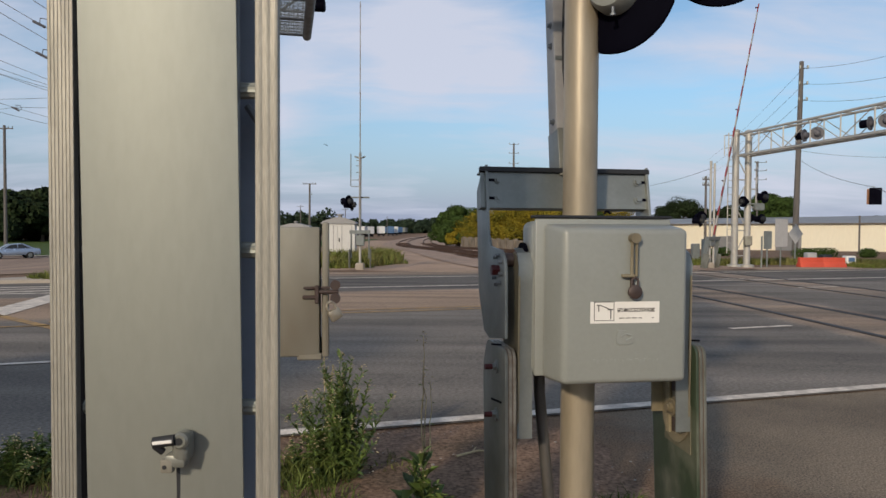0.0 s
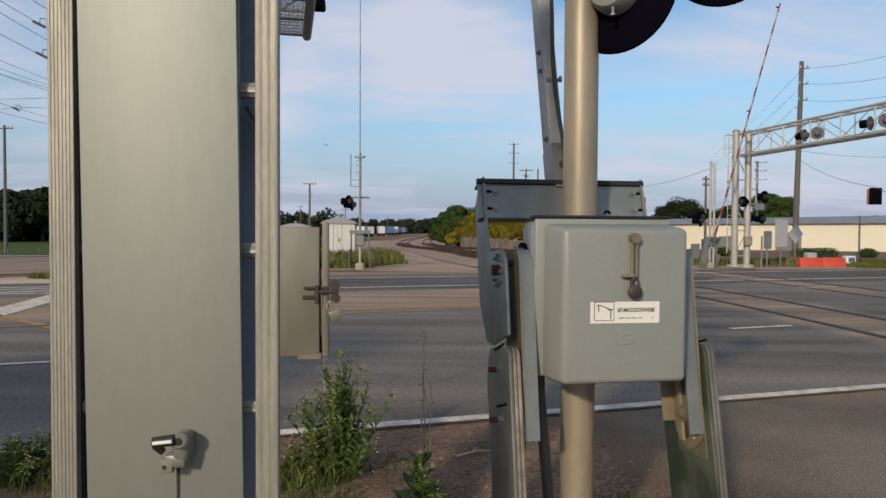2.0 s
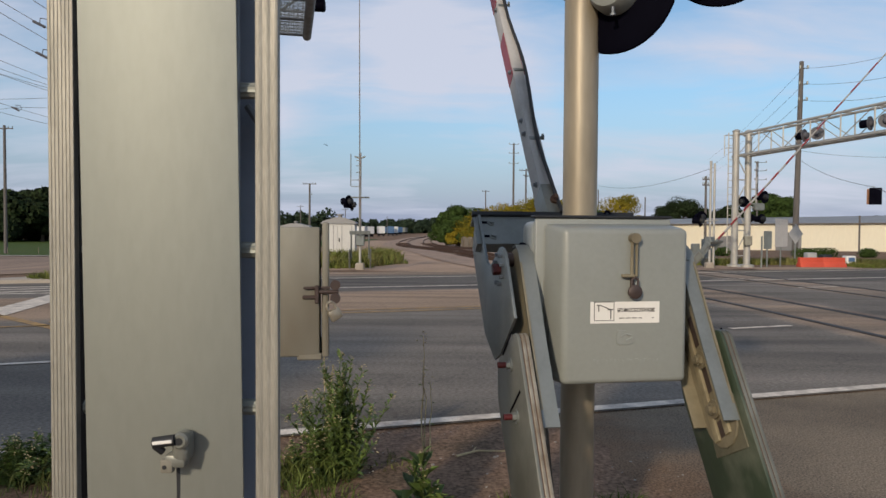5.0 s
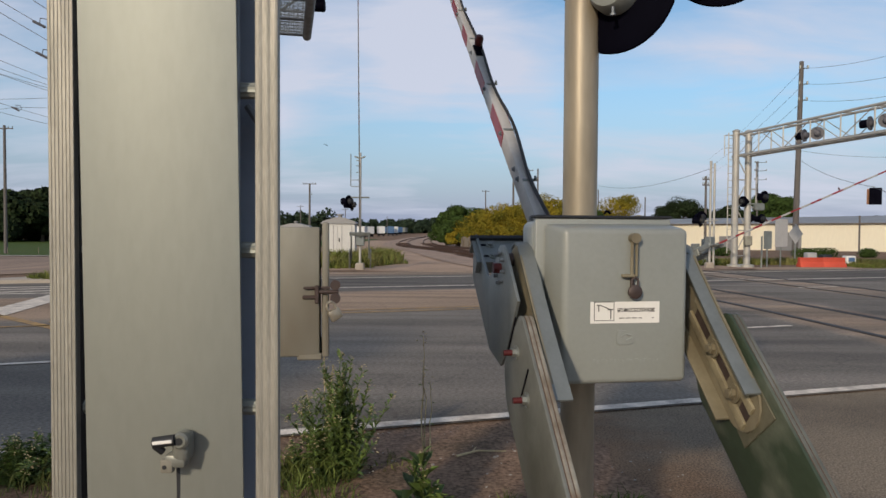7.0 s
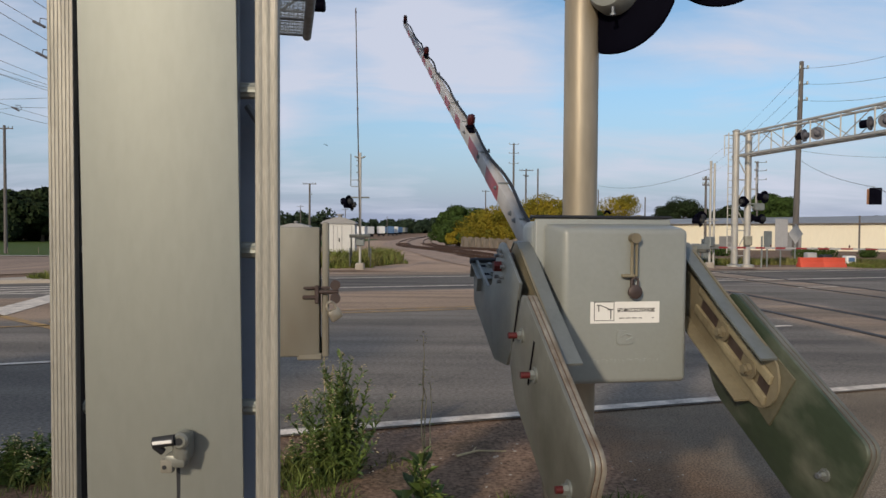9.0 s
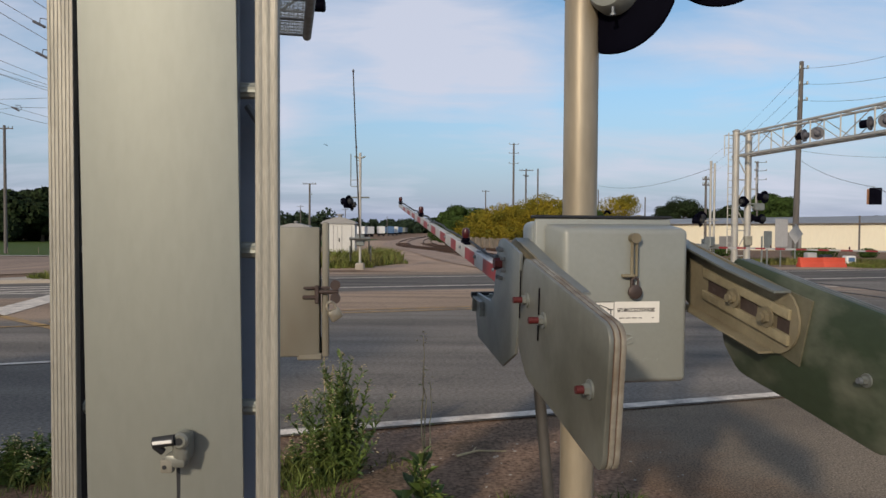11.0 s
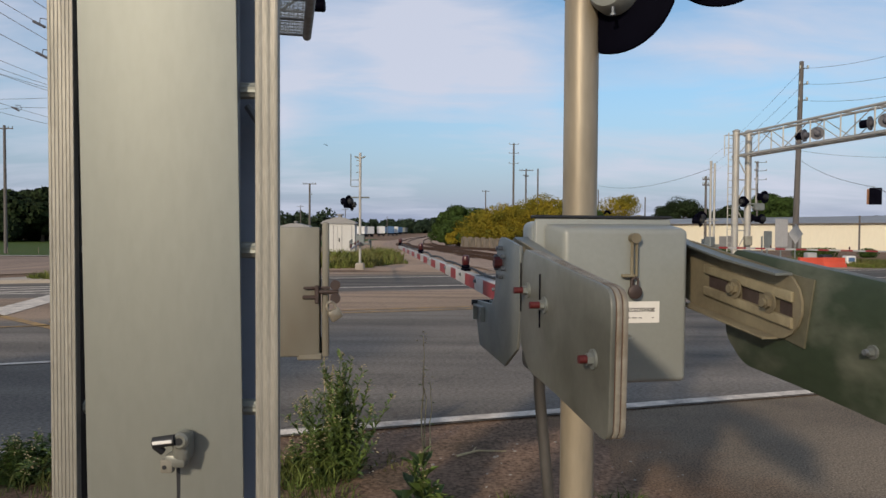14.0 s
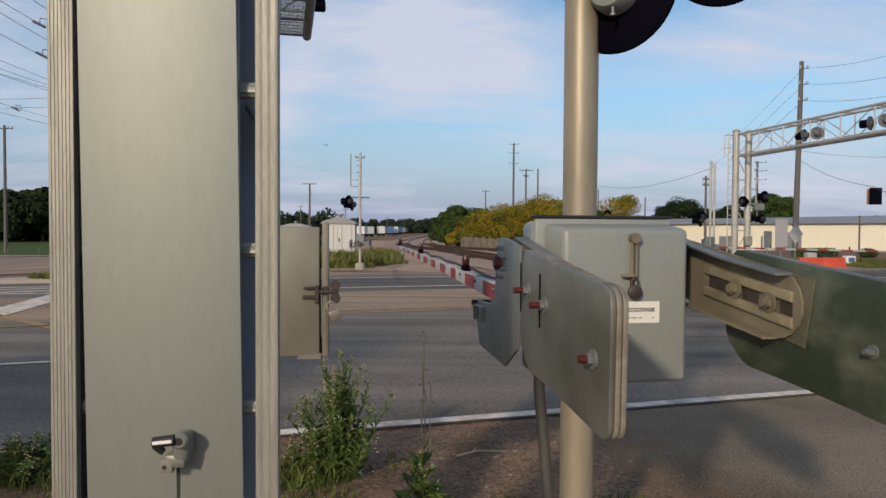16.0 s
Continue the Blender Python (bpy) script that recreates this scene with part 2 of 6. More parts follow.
M = {
    "dirt": surface("dirt", (0.225, 0.145, 0.098), 0.97, 0, 0.5, 1.6, 40, 0.9, (0.105, 0.078, 0.054), grain=0.6, gloss=0.08),
    "asphalt": surface("asphalt", (0.194, 0.170, 0.143), 0.92, 0, 0.4, 0.30, 55, 0.6, (0.112, 0.101, 0.088), (0.45, 1.1, 1), grain=0.55, cracks=0.16, gloss=0.25),
    "mast_silver": surface("silver_mast_paint", (0.40, 0.39, 0.36), 0.5, 0.3, 0.15, 3, 30, 0.03),
    "shoulder": surface("sandy_asphalt", (0.208, 0.165, 0.118), 0.95, 0, 0.5, 0.8, 75, 0.7, (0.118, 0.095, 0.07), grain=0.7, gloss=0.2),
    "asphalt_tan": surface("asphalt_tan", (0.32, 0.228, 0.168), 0.94, 0, 0.4, 0.35, 55, 0.4, (0.19, 0.145, 0.112), (0.4, 1.2, 1), grain=0.28, cracks=0.12, gloss=0.2),
    "white_line": surface("white_line", (0.70, 0.63, 0.54), 0.9, 0, 0.45, 5, 60, 0.2, (0.30, 0.262, 0.228), grain=0.2, gloss=0.08),
    "yellow_line": surface("yellow_line", (0.40, 0.26, 0.11), 0.9, 0, 0.5, 5, 60, 0.2, (0.22, 0.165, 0.12), grain=0.2, gloss=0.1),
    "ballast": surface("ballast", (0.36, 0.262, 0.20), 0.95, 0, 0.45, 1.2, 22, 0.9, (0.21, 0.16, 0.125), grain=0.3, gloss=0.1),
    "rail": surface("rusty_rail", (0.065, 0.038, 0.026), 0.85, 0.0, 0.4, 3, 40, 0.2, gloss=0.1),
    "rail_head": surface("rail_head", (0.07, 0.06, 0.055), 0.7, 0.5, 0.2, 3, 60, 0.05, gloss=0.1),
    "concrete": surface("concrete", (0.34, 0.30, 0.25), 0.9, 0, 0.35, 1.5, 40, 0.3, (0.22, 0.195, 0.16), grain=0.15),
    "alu": surface("brushed_aluminium", (0.294, 0.310, 0.282), 0.62, 0.74, 0.10, 2.0, 60, 0.012, (0.268, 0.28, 0.256), (1, 1, 0.35), grain=0.03, spread=0.015),
    "alu_rail": surface("ribbed_aluminium", (0.30, 0.288, 0.25), 0.55, 0.45, 0.35, 3, 30, 0.12, (0.19, 0.187, 0.162), (25, 25, 1.5), grain=0.22, spread=0.05),
    "galv": surface("galvanised_steel", (0.218, 0.236, 0.227), 0.45, 0.5, 0.32, 6, 60, 0.04, (0.15, 0.168, 0.164), grain=0.05),
    "galv_dark": surface("dull_galvanised_steel", (0.17, 0.19, 0.21), 0.55, 0.4, 0.25, 5, 50, 0.04, grain=0.05),
    "weight": surface("grey_painted_steel", (0.182, 0.188, 0.166), 0.42, 0.25, 0.6, 2.6, 30, 0.05, (0.098, 0.100, 0.083), grain=0.09),
    "weight_green": surface("algae_stained_steel", (0.150, 0.160, 0.124), 0.45, 0.15, 0.9, 3.6, 30, 0.05, (0.038, 0.056, 0.034), (1, 0.7, 1.4), 0.48, grain=0.12),
    "primer": surface("cream_primer_steel", (0.215, 0.19, 0.128), 0.5, 0.1, 0.45, 5, 50, 0.05, (0.12, 0.10, 0.064), grain=0.08),
    "mast": surface("aged_aluminium_pole", (0.318, 0.276, 0.205), 0.45, 0.25, 0.5, 6, 40, 0.05, (0.215, 0.184, 0.132), (1, 1, 0.22), grain=0.08),
    "case": surface("grey_case_paint", (0.240, 0.256, 0.240), 0.36, 0.0, 0.25, 2.5, 60, 0.02, (0.195, 0.208, 0.192), grain=0.03),
    "case_old": surface("weathered_grey_case", (0.245, 0.242, 0.205), 0.65, 0.0, 0.55, 5, 40, 0.05, (0.135, 0.122, 0.094), (1, 1, 0.5), grain=0.09),
    "black": surface("black_paint", (0.002, 0.002, 0.006), 0.7, 0, 0.3, 5, 50, 0.02, gloss=0.04),
    "rubber": surface("black_cable", (0.015, 0.015, 0.016), 0.6, 0, 0.2, 9, 50, 0.05),
    "red": surface("red_sheeting", (0.25, 0.022, 0.028), 0.45, 0, 0.3, 6, 60, 0.03, (0.15, 0.02, 0.02)),
    "red_cap": surface("dark_red_plastic", (0.075, 0.006, 0.007), 0.55, 0, 0.3, 30, 60, 0.03),
    "white": surface("white_sheeting", (0.36, 0.36, 0.36), 0.5, 0, 0.2, 6, 60, 0.03, (0.27, 0.27, 0.27)),
    "plate_edge": surface("worn_plate_edge", (0.26, 0.245, 0.205), 0.5, 0.2, 0.5, 12, 50, 0.04, (0.13, 0.095, 0.062), grain=0.14),
    "guard_back": surface("blue_grey_steel_sheet", (0.27, 0.32, 0.40), 0.6, 0.1, 0.2, 4, 40, 0.02, grain=0.03),
    "yard": surface("sandy_yard", (0.40, 0.285, 0.205), 0.96, 0, 0.4, 0.4, 12, 0.5, (0.25, 0.185, 0.135), grain=0.22, gloss=0.08),
    # near-black for dark steel, stains and the shade painted into gaps
    "dark_and_shade": surface("weathered_steel_and_shade", (0.018, 0.02, 0.024), 0.6, 0.2, 0.3, 6, 50, 0.05),
    "rust": surface("rusted_steel", (0.10, 0.058, 0.038), 0.85, 0.1, 0.4, 20, 80, 0.2, (0.07, 0.04, 0.03)),
    "label": surface("white_sticker", (0.72, 0.71, 0.67), 0.6, 0, 0.08, 12, 60, 0.02),
    "ink": surface("black_ink", (0.03, 0.03, 0.03), 0.6, 0, 0.2, 12, 60, 0.0),
    "lock": surface("padlock_steel", (0.42, 0.38, 0.30), 0.45, 0.7, 0.25, 30, 90, 0.05),
    # dark bronze, also used for the painted slot shade on the channels
    "bronze": surface("dark_bronze", (0.07, 0.05, 0.045), 0.5, 0.3, 0.3, 30, 90, 0.1),
    "wood": surface("weathered_pole_wood", (0.118, 0.108, 0.102), 0.9, 0, 0.4, 3, 30, 0.3, (0.07, 0.064, 0.06), (6, 6, 0.4)),
    "wire": surface("wire", (0.06, 0.06, 0.07), 0.7, 0, 0.1, 2, 20, 0),
    "leaf": surface("weed_leaf", (0.095, 0.14, 0.03), 0.6, 0, 0.35, 8, 50, 0.05, (0.05, 0.085, 0.02), each=0.5),
    "grass": surface("grass_blade", (0.105, 0.128, 0.028), 0.8, 0, 0.45, 0.8, 20, 0.0, (0.19, 0.155, 0.064), each=0.5, gloss=0.15),
    "tuft": surface("rough_tuft_blade", (0.075, 0.105, 0.024), 0.8, 0, 0.4, 0.8, 20, 0.0, (0.14, 0.125, 0.05), each=0.5, gloss=0.15),
    "straw": surface("dry_stem", (0.40, 0.33, 0.19), 0.8, 0, 0.3, 6, 40, 0.05, each=0.3),
    "tree_dark": surface("dark_foliage", (0.022, 0.034, 0.013), 0.8, 0, 0.4, 0.25, 6, 0.0, (0.009, 0.016, 0.008), each=0.5, gloss=0.1),
    "tree_mid": surface("green_foliage", (0.048, 0.08, 0.019), 0.85, 0, 0.5, 0.6, 6, 0.0, (0.022, 0.038, 0.011), each=0.25, gloss=0.1),
    "tree_yellow": surface("yellow_green_foliage", (0.235, 0.178, 0.018), 0.85, 0, 0.5, 0.5, 3, 0.0, (0.075, 0.085, 0.014), each=0.2, gloss=0.1),
    "bark": surface("bark", (0.09, 0.07, 0.05), 0.9, 0, 0.3, 3, 25, 0.3),
    "lawn": surface("lawn", (0.05, 0.085, 0.018), 0.9, 0, 0.4, 0.3, 8, 0.3, (0.075, 0.09, 0.025), gloss=0.1),
    "cream_wall": surface("cream_metal_wall", (0.78, 0.72, 0.56), 0.7, 0, 0.15, 0.25, 4, 0.02, (0.69, 0.63, 0.48), (1, 1, 0.3)),
    "roof": surface("grey_metal_roof", (0.25, 0.25, 0.25), 0.6, 0.2, 0.15, 0.4, 6, 0.02),
    "shed": surface("white_shed_metal", (0.50, 0.50, 0.48), 0.6, 0.1, 0.18, 0.8, 12, 0.02, (0.40, 0.40, 0.38)),
    "orange": surface("orange_barrier", (0.50, 0.065, 0.03), 0.6, 0, 0.25, 1.5, 15, 0.03),
    "signal_yellow": surface("signal_yellow", (0.70, 0.27, 0.08), 0.55, 0, 0.15, 3, 30, 0.02),
    "car_blue": surface("silver_blue_paint", (0.30, 0.37, 0.48), 0.25, 0.5, 0.05, 3, 60, 0),
    "glass_dark": surface("dark_glass", (0.03, 0.04, 0.05), 0.08, 0, 0.1, 3, 60, 0),
    "trailer_white": surface("trailer_white", (0.55, 0.56, 0.57), 0.5, 0.1, 0.1, 0.6, 10, 0),
    "truck_blue": surface("truck_blue", (0.07, 0.14, 0.26), 0.4, 0.1, 0.15, 1, 20, 0),
    "lens": surface("red_lens", (0.05, 0.005, 0.006), 0.35, 0, 0.1, 9, 60, 0),
    "arm_white": surface("dulled_white_channel", (0.42, 0.415, 0.405), 0.5, 0.1, 0.35, 3, 50, 0.03, (0.29, 0.285, 0.28), grain=0.06),
    "conduit": surface("grey_steel_conduit", (0.105, 0.10, 0.092), 0.45, 0.3, 0.5, 9, 50, 0.05, (0.05, 0.048, 0.045), (1, 1, 0.3)),
    # lighter copy of the lamp black, with sunlight on the backs painted in
    "lamp_sunlit": surface("sunlit_black_lamp", (0.085, 0.085, 0.10), 0.6, 0.0, 0.3, 6, 50, 0.03),
    "wall_old": surface("stained_old_concrete", (0.20, 0.17, 0.135), 0.95, 0, 0.5, 0.9, 14, 0.3, (0.10, 0.085, 0.066), grain=0.2, gloss=0.1),
    # foliage with distant haze mixed into its colour as a slight blue tint
    "tree_hazed": surface("hazed_foliage", (0.030, 0.046, 0.028), 0.9, 0, 0.4, 0.05, 3, 0.0, (0.020, 0.032, 0.022), each=0.4, gloss=0.05),
    "slide": surface("pale_cream_bar", (0.29, 0.255, 0.165), 0.5, 0.1, 0.45, 8, 50, 0.05, (0.16, 0.135, 0.085), grain=0.1),
    "olive": surface("olive_stained_steel", (0.15, 0.142, 0.098), 0.5, 0.15, 0.5, 6, 40, 0.05, (0.075, 0.075, 0.05), grain=0.1),
    "chrome": surface("headlight", (0.8, 0.8, 0.8), 0.2, 0.3, 0.05, 9, 60, 0),
}


# ---- mesh tools ----
def bm_box(bm, c, s, bevel=0.0, m=None, seg=1):
    made = bmesh.ops.create_cube(bm, size=1.0)["verts"]
    t = Matrix.Translation(c) @ Matrix.Diagonal((*s, 1))
    if m is not None:
        t = m @ t
    bmesh.ops.transform(bm, matrix=t, verts=made)
    if bevel:
        edges = list({e for v in made for e in v.link_edges})
        bmesh.ops.bevel(bm, geom=edges, offset=bevel, segments=seg, affect="EDGES", profile=0.5)
    return bm


def bm_rod(bm, a, b, r, seg=10, r2=None):
    a, b = Vector(a), Vector(b)
    d = b - a
    m = Matrix.Translation((a + b) / 2) @ d.to_track_quat("Z", "Y").to_matrix().to_4x4()
    bmesh.ops.create_cone(bm, cap_ends=True, segments=seg, radius1=r, radius2=r if r2 is None else r2, depth=d.length, matrix=m)
    return bm


def bm_plate(bm, pts, axis, lo, hi, bevel=0.0):
    """A flat polygon pushed along an axis from lo to hi. The other two axes take the points in order."""
    def place(p, h):
        return {"x": (h, p[0], p[1]), "y": (p[0], h, p[1]), "z": (p[0], p[1], h)}[axis]
    low = [bm.verts.new(place(p, lo)) for p in pts]
    top = [bm.verts.new(place(p, hi)) for p in pts]
    n = len(pts)
    faces = [bm.faces.new(low), bm.faces.new(top)]
    for i in range(n):
        faces.append(bm.faces.new((low[i], low[(i + 1) % n], top[(i + 1) % n], top[i])))
    bmesh.ops.recalc_face_normals(bm, faces=faces)
    if bevel:
        edges = [e for f in faces[:2] for e in f.edges]
        bmesh.ops.bevel(bm, geom=edges, offset=bevel, segments=2, affect="EDGES", profile=0.5)
    return bm


def bm_lathe(bm, prof, m=None, seg=24):
    """Turn (radius, height) points about z."""
    rings = []
    for r, h in prof:
        rings.append([bm.verts.new((r * math.cos(2 * math.pi * i / seg), r * math.sin(2 * math.pi * i / seg), h)) for i in range(seg)])
    made = [v for ring in rings for v in ring]
    faces = []
    for p, q in zip(rings, rings[1:]):
        for i in range(seg):
            faces.append(bm.faces.new((p[i], p[(i + 1) % seg], q[(i + 1) % seg], q[i])))
    faces.append(bm.faces.new(rings[0][::-1]))
    faces.append(bm.faces.new(rings[-1]))
    bmesh.ops.recalc_face_normals(bm, faces=faces)
    if m is not None:
        bmesh.ops.transform(bm, matrix=m, verts=made)
    return bm


def bm_tube(bm, pts, r, seg=6):
    """One round tube through the points."""
    prev = None
    pts = [Vector(p) for p in pts]
    for i, p in enumerate(pts):
        d = (pts[min(i + 1, len(pts) - 1)] - pts[max(i - 1, 0)]).normalized()
        m = d.to_track_quat("Z", "Y").to_matrix()
        ring = [bm.verts.new(p + m @ Vector((r * math.cos(6.2832 * k / seg), r * math.sin(6.2832 * k / seg), 0))) for k in range(seg)]
        if prev:
            for k in range(seg):
                bm.faces.new((prev[k], prev[(k + 1) % seg], ring[(k + 1) % seg], ring[k]))
        else:
            bm.faces.new(ring[::-1])
        prev = ring
    bm.faces.new(prev)
    return bm


def rounded(pts, r, n=4):
    """Round the corners of a polygon."""
    out = []
    k = len(pts)
    for i, p in enumerate(pts):
        a, b, c = Vector(pts[i - 1]), Vector(p), Vector(pts[(i + 1) % k])
        rr = min(r, (a - b).length * 0.45, (c - b).length * 0.45)
        s, e = b + (a - b).normalized() * rr, b + (c - b).normalized() * rr
        for j in range(n + 1):
            t = j / n
            q = s * (1 - t) ** 2 + b * 2 * t * (1 - t) + e * t * t
            out.append((q.x, q.y))
    return out


def part(name, bm, material, parent=None, label="", smooth=True):
    me = bpy.data.meshes.new(name)
    bm.to_mesh(me)
    bm.free()
    me.materials.append(M[material] if isinstance(material, str) else material)
    if smooth:
        me.polygons.foreach_set("use_smooth", [True] * len(me.polygons))
        me.set_sharp_from_angle(angle=radians(35))
    ob = new(name, me)
    if parent is not None:
        ob.parent = parent
    if label:
        tagged(ob, label)
    return ob


def twin(ob, m, parent):
    """Another object on the same mesh."""
    o = new(ob.name.split(".")[0], ob.data)
    o.matrix_basis = m
    o.parent = parent
    return o


def thing(name, at, label, category, group="", turn=0.0, kind=""):
    e = new(name)
    e.matrix_basis = pose(*at, 0, 0, turn)
    e.empty_display_size = 0.2
    return tagged(e, label, category, group, kind)


def B():
    return bmesh.new()


# ---- ground, road and tracks ----
def smooth(t):
    t = min(1.0, max(0.0, t))
    return t * t * (3 - 2 * t)


def lie(x, y):
    """The height of the land: level at the crossing, lower to the west and far off."""
    return -1.5 * smooth((-x - 11) / 28) - 0.9 * smooth((y - 36) / 70) * smooth((x + 40) / 30)


ROAD = pose(0, 5.45, 0, 0, 0, 16.5)


def sheet(name, xs, ys, lift, material, m=Matrix(), rough=0.0, jag=0.0):
    bm = B()
    rows = []
    for y in ys:
        row = []
        for x in xs:
            sx = x + (jag * noise.noise(Vector((y * 1.7, 3, 1))) + 0.3 * jag * noise.noise(Vector((y * 6, 1, 1))) if x == xs[0] else 0)
            p = m @ Vector((sx, y, 0))
            row.append(bm.verts.new((p.x, p.y, lie(p.x, p.y) + lift + rough * noise.noise(Vector((p.x * 1.3, p.y * 1.3, 0))))))
        rows.append(row)
    for a, b in zip(rows, rows[1:]):
        for i in range(len(xs) - 1):
            bm.faces.new((a[i], a[i + 1], b[i + 1], b[i]))
    ob = part(name, bm, material)
    return ob


def steps(*spans):
    out = []
    for a, b, n in spans:
        out += [a + (b - a) * i / n for i in range(n)]
    return out + [spans[-1][1]]


ground = sheet("ground", steps((-2500, -120, 10), (-120, -30, 18), (-30, 30, 120), (30, 120, 18), (120, 2500, 10)),
               steps((-1500, -20, 6), (-20, 60, 160), (60, 140, 32), (140, 2800, 16)), -0.014, "dirt")
tagged(ground, "bare brown dirt and gravel ground beside the crossing", "ground", kind="structure")
road = sheet("road", steps((-140, -30, 110), (-30, 40, 280), (40, 140, 100)), steps((-0.085, 19.2, 64)), 0.0, "asphalt", ROAD)
tagged(road, "worn grey asphalt road across the railway", "road", kind="structure")
# sand drifted over the broken end of the asphalt
nt = M["shoulder"].node_tree
base_in = nt.nodes["Principled BSDF"].inputs["Base Color"]
co, dot, wob = nt.nodes.new("ShaderNodeTexCoord"), nt.nodes.new("ShaderNodeVectorMath"), nt.nodes.new("ShaderNodeTexNoise")
dot.operation = "DOT_PRODUCT"
dot.inputs[1].default_value = (math.cos(math.radians(16.5)), math.sin(math.radians(16.5)), 0)
wob.inputs["Scale"].default_value, wob.inputs["Detail"].default_value = 4.0, 6
add, ramp, sand = nt.nodes.new("ShaderNodeMath"), nt.nodes.new("ShaderNodeMapRange"), nt.nodes.new("ShaderNodeMix")
nt.links.new(co.outputs["Object"], dot.inputs[0])
nt.links.new(co.outputs["Object"], wob.inputs["Vector"])
nt.links.new(dot.outputs["Value"], add.inputs[0])
nt.links.new(wob.outputs[0], add.inputs[1])
ramp.inputs["From Min"].default_value, ramp.inputs["From Max"].default_value = 3.05, 3.75
ramp.inputs["To Min"].default_value, ramp.inputs["To Max"].default_value = 1.0, 0.0
nt.links.new(add.outputs[0], ramp.inputs[0])
sand.data_type, sand.blend_type = "RGBA", "MULTIPLY"
nt.links.new(ramp.outputs[0], sand.inputs["Factor"])
nt.links.new(base_in.links[0].from_socket, sand.inputs["A"])
sand.inputs["B"].default_value = (0.98, 0.80, 0.68, 1)
nt.links.new(sand.outputs["Result"], base_in)
shoulder = sheet("pavement", steps((0.85, 60, 60)), steps((-7.0, -0.075, 40)), -0.0118, "shoulder", ROAD, jag=0.22)
tagged(shoulder, "sandy tan asphalt shoulder beside the road edge line", "pavement", kind="structure")
def strip(name, s0, q0, s1, q1, width, material="white_line", gap=0.0, dash=0.0):
    """A painted line on the road."""
    bm = B()
    a, b = Vector((s0, q0, 0)), Vector((s1, q1, 0))
    d = (b - a).normalized()
    side = Vector((-d.y, d.x, 0)) * width / 2
    long = (b - a).length
    spans = [(0, long)]
    if dash:
        spans = []
        t = 0
        while t < long:
            spans.append((t, min(t + dash, long)))
            t += dash + gap
    for p, q in spans:
        n = max(1, int((q - p) / 1.0))
        prev = None
        for i in range(n + 1):
            c = a + d * (p + (q - p) * i / n)
            pair = []
            for k in (-1, 1):
                w = ROAD @ (c + side * k * (1 + 0.05 * noise.noise(c * 3)))
                pair.append(bm.verts.new((w.x, w.y, lie(w.x, w.y) + 0.009)))
            if prev:
                bm.faces.new((prev[0], pair[0], pair[1], prev[1]))
            prev = pair
    bmesh.ops.recalc_face_normals(bm, faces=bm.faces[:])
    for f in bm.faces:
        if f.normal.z < 0:
            f.normal_flip()
    ob = part(name, bm, material)
    return tagged(ob, "worn %s paint line on the road" % ("yellow" if material == "yellow_line" else "white"), "road marking", "road markings", "structure")


strip("edge_line", -60, 0, 80, 0, 0.135)
for s0, s1 in ((-30.4, -27.4), (-18.3, -15.3), (-6.3, -3.3), (5.9, 7.1), (18, 21), (30.2, 33.2)):
    strip("lane_line", s0, 3.4 + 0.03 * (s0 + 6), s1, 3.4 + 0.03 * (s1 + 6), 0.11)
strip("centre_line", -4.6, 7.15, 4.6, 7.3, 0.11, "yellow_line")
strip("centre_line", -4.4, 7.62, 4.6, 7.65, 0.11, "yellow_line")
strip("centre_line", -4.2, 6.2, -7.2, 10.5, 0.16, "yellow_line")
strip("centre_line", -40, 5.9, -3.2, 6.75, 0.09, "yellow_line")
strip("lane_line", -60, 12.6, 60, 12.7, 0.19)
strip("edge_line", -5, 16.1, 60, 16.6, 0.19)
strip("stop_line", -5.85, 8.2, -5.5, 12.2, 0.62)
strip("hatch_line", -14, 11.5, -5.2, 13.5, 0.24)
strip("hatch_line", -14, 14.3, -5.2, 14.6, 0.22)
strip("hatch_line", -14, 13.2, -5.2, 14.1, 0.2)

strip("lane_line", 12.9, 13.15, 14.2, 13.2, 0.16)
strip("lane_line", 13.2, 9.9, 14.6, 9.95, 0.14)
strip("lane_line", 21.0, 9.9, 24.0, 10.0, 0.14)

TRACK = [(9.2, -60), (8.3, -20), (7.7, 0), (7.35, 8), (6.75, 16), (5.2, 26), (2.9, 36), (0.7, 52), (-1.5, 68), (-4.2, 90), (-6.6, 112), (-7.8, 147), (-7, 200), (-3, 270)]


def along(path, off, step=1.0):
    """Points beside a path, a fixed way off it."""
    pts = []
    n = len(path)
    for i in range(n - 1):
        p0, p1, p2, p3 = (Vector(path[max(0, min(n - 1, j))]) for j in (i - 1, i, i + 1, i + 2))
        k = max(2, int((p2 - p1).length / step))
        for j in range(k):
            t = j / k
            q = 0.5 * (2 * p1 + (p2 - p0) * t + (2 * p0 - 5 * p1 + 4 * p2 - p3) * t * t + (3 * p1 - p0 - 3 * p2 + p3) * t ** 3)
            pts.append(q)
    pts.append(Vector(path[-1]))
    out = []
    for i, q in enumerate(pts):
        d = (pts[min(i + 1, len(pts) - 1)] - pts[max(i - 1, 0)]).normalized()
        out.append((q + Vector((d.y, -d.x)) * off, d))
    return out


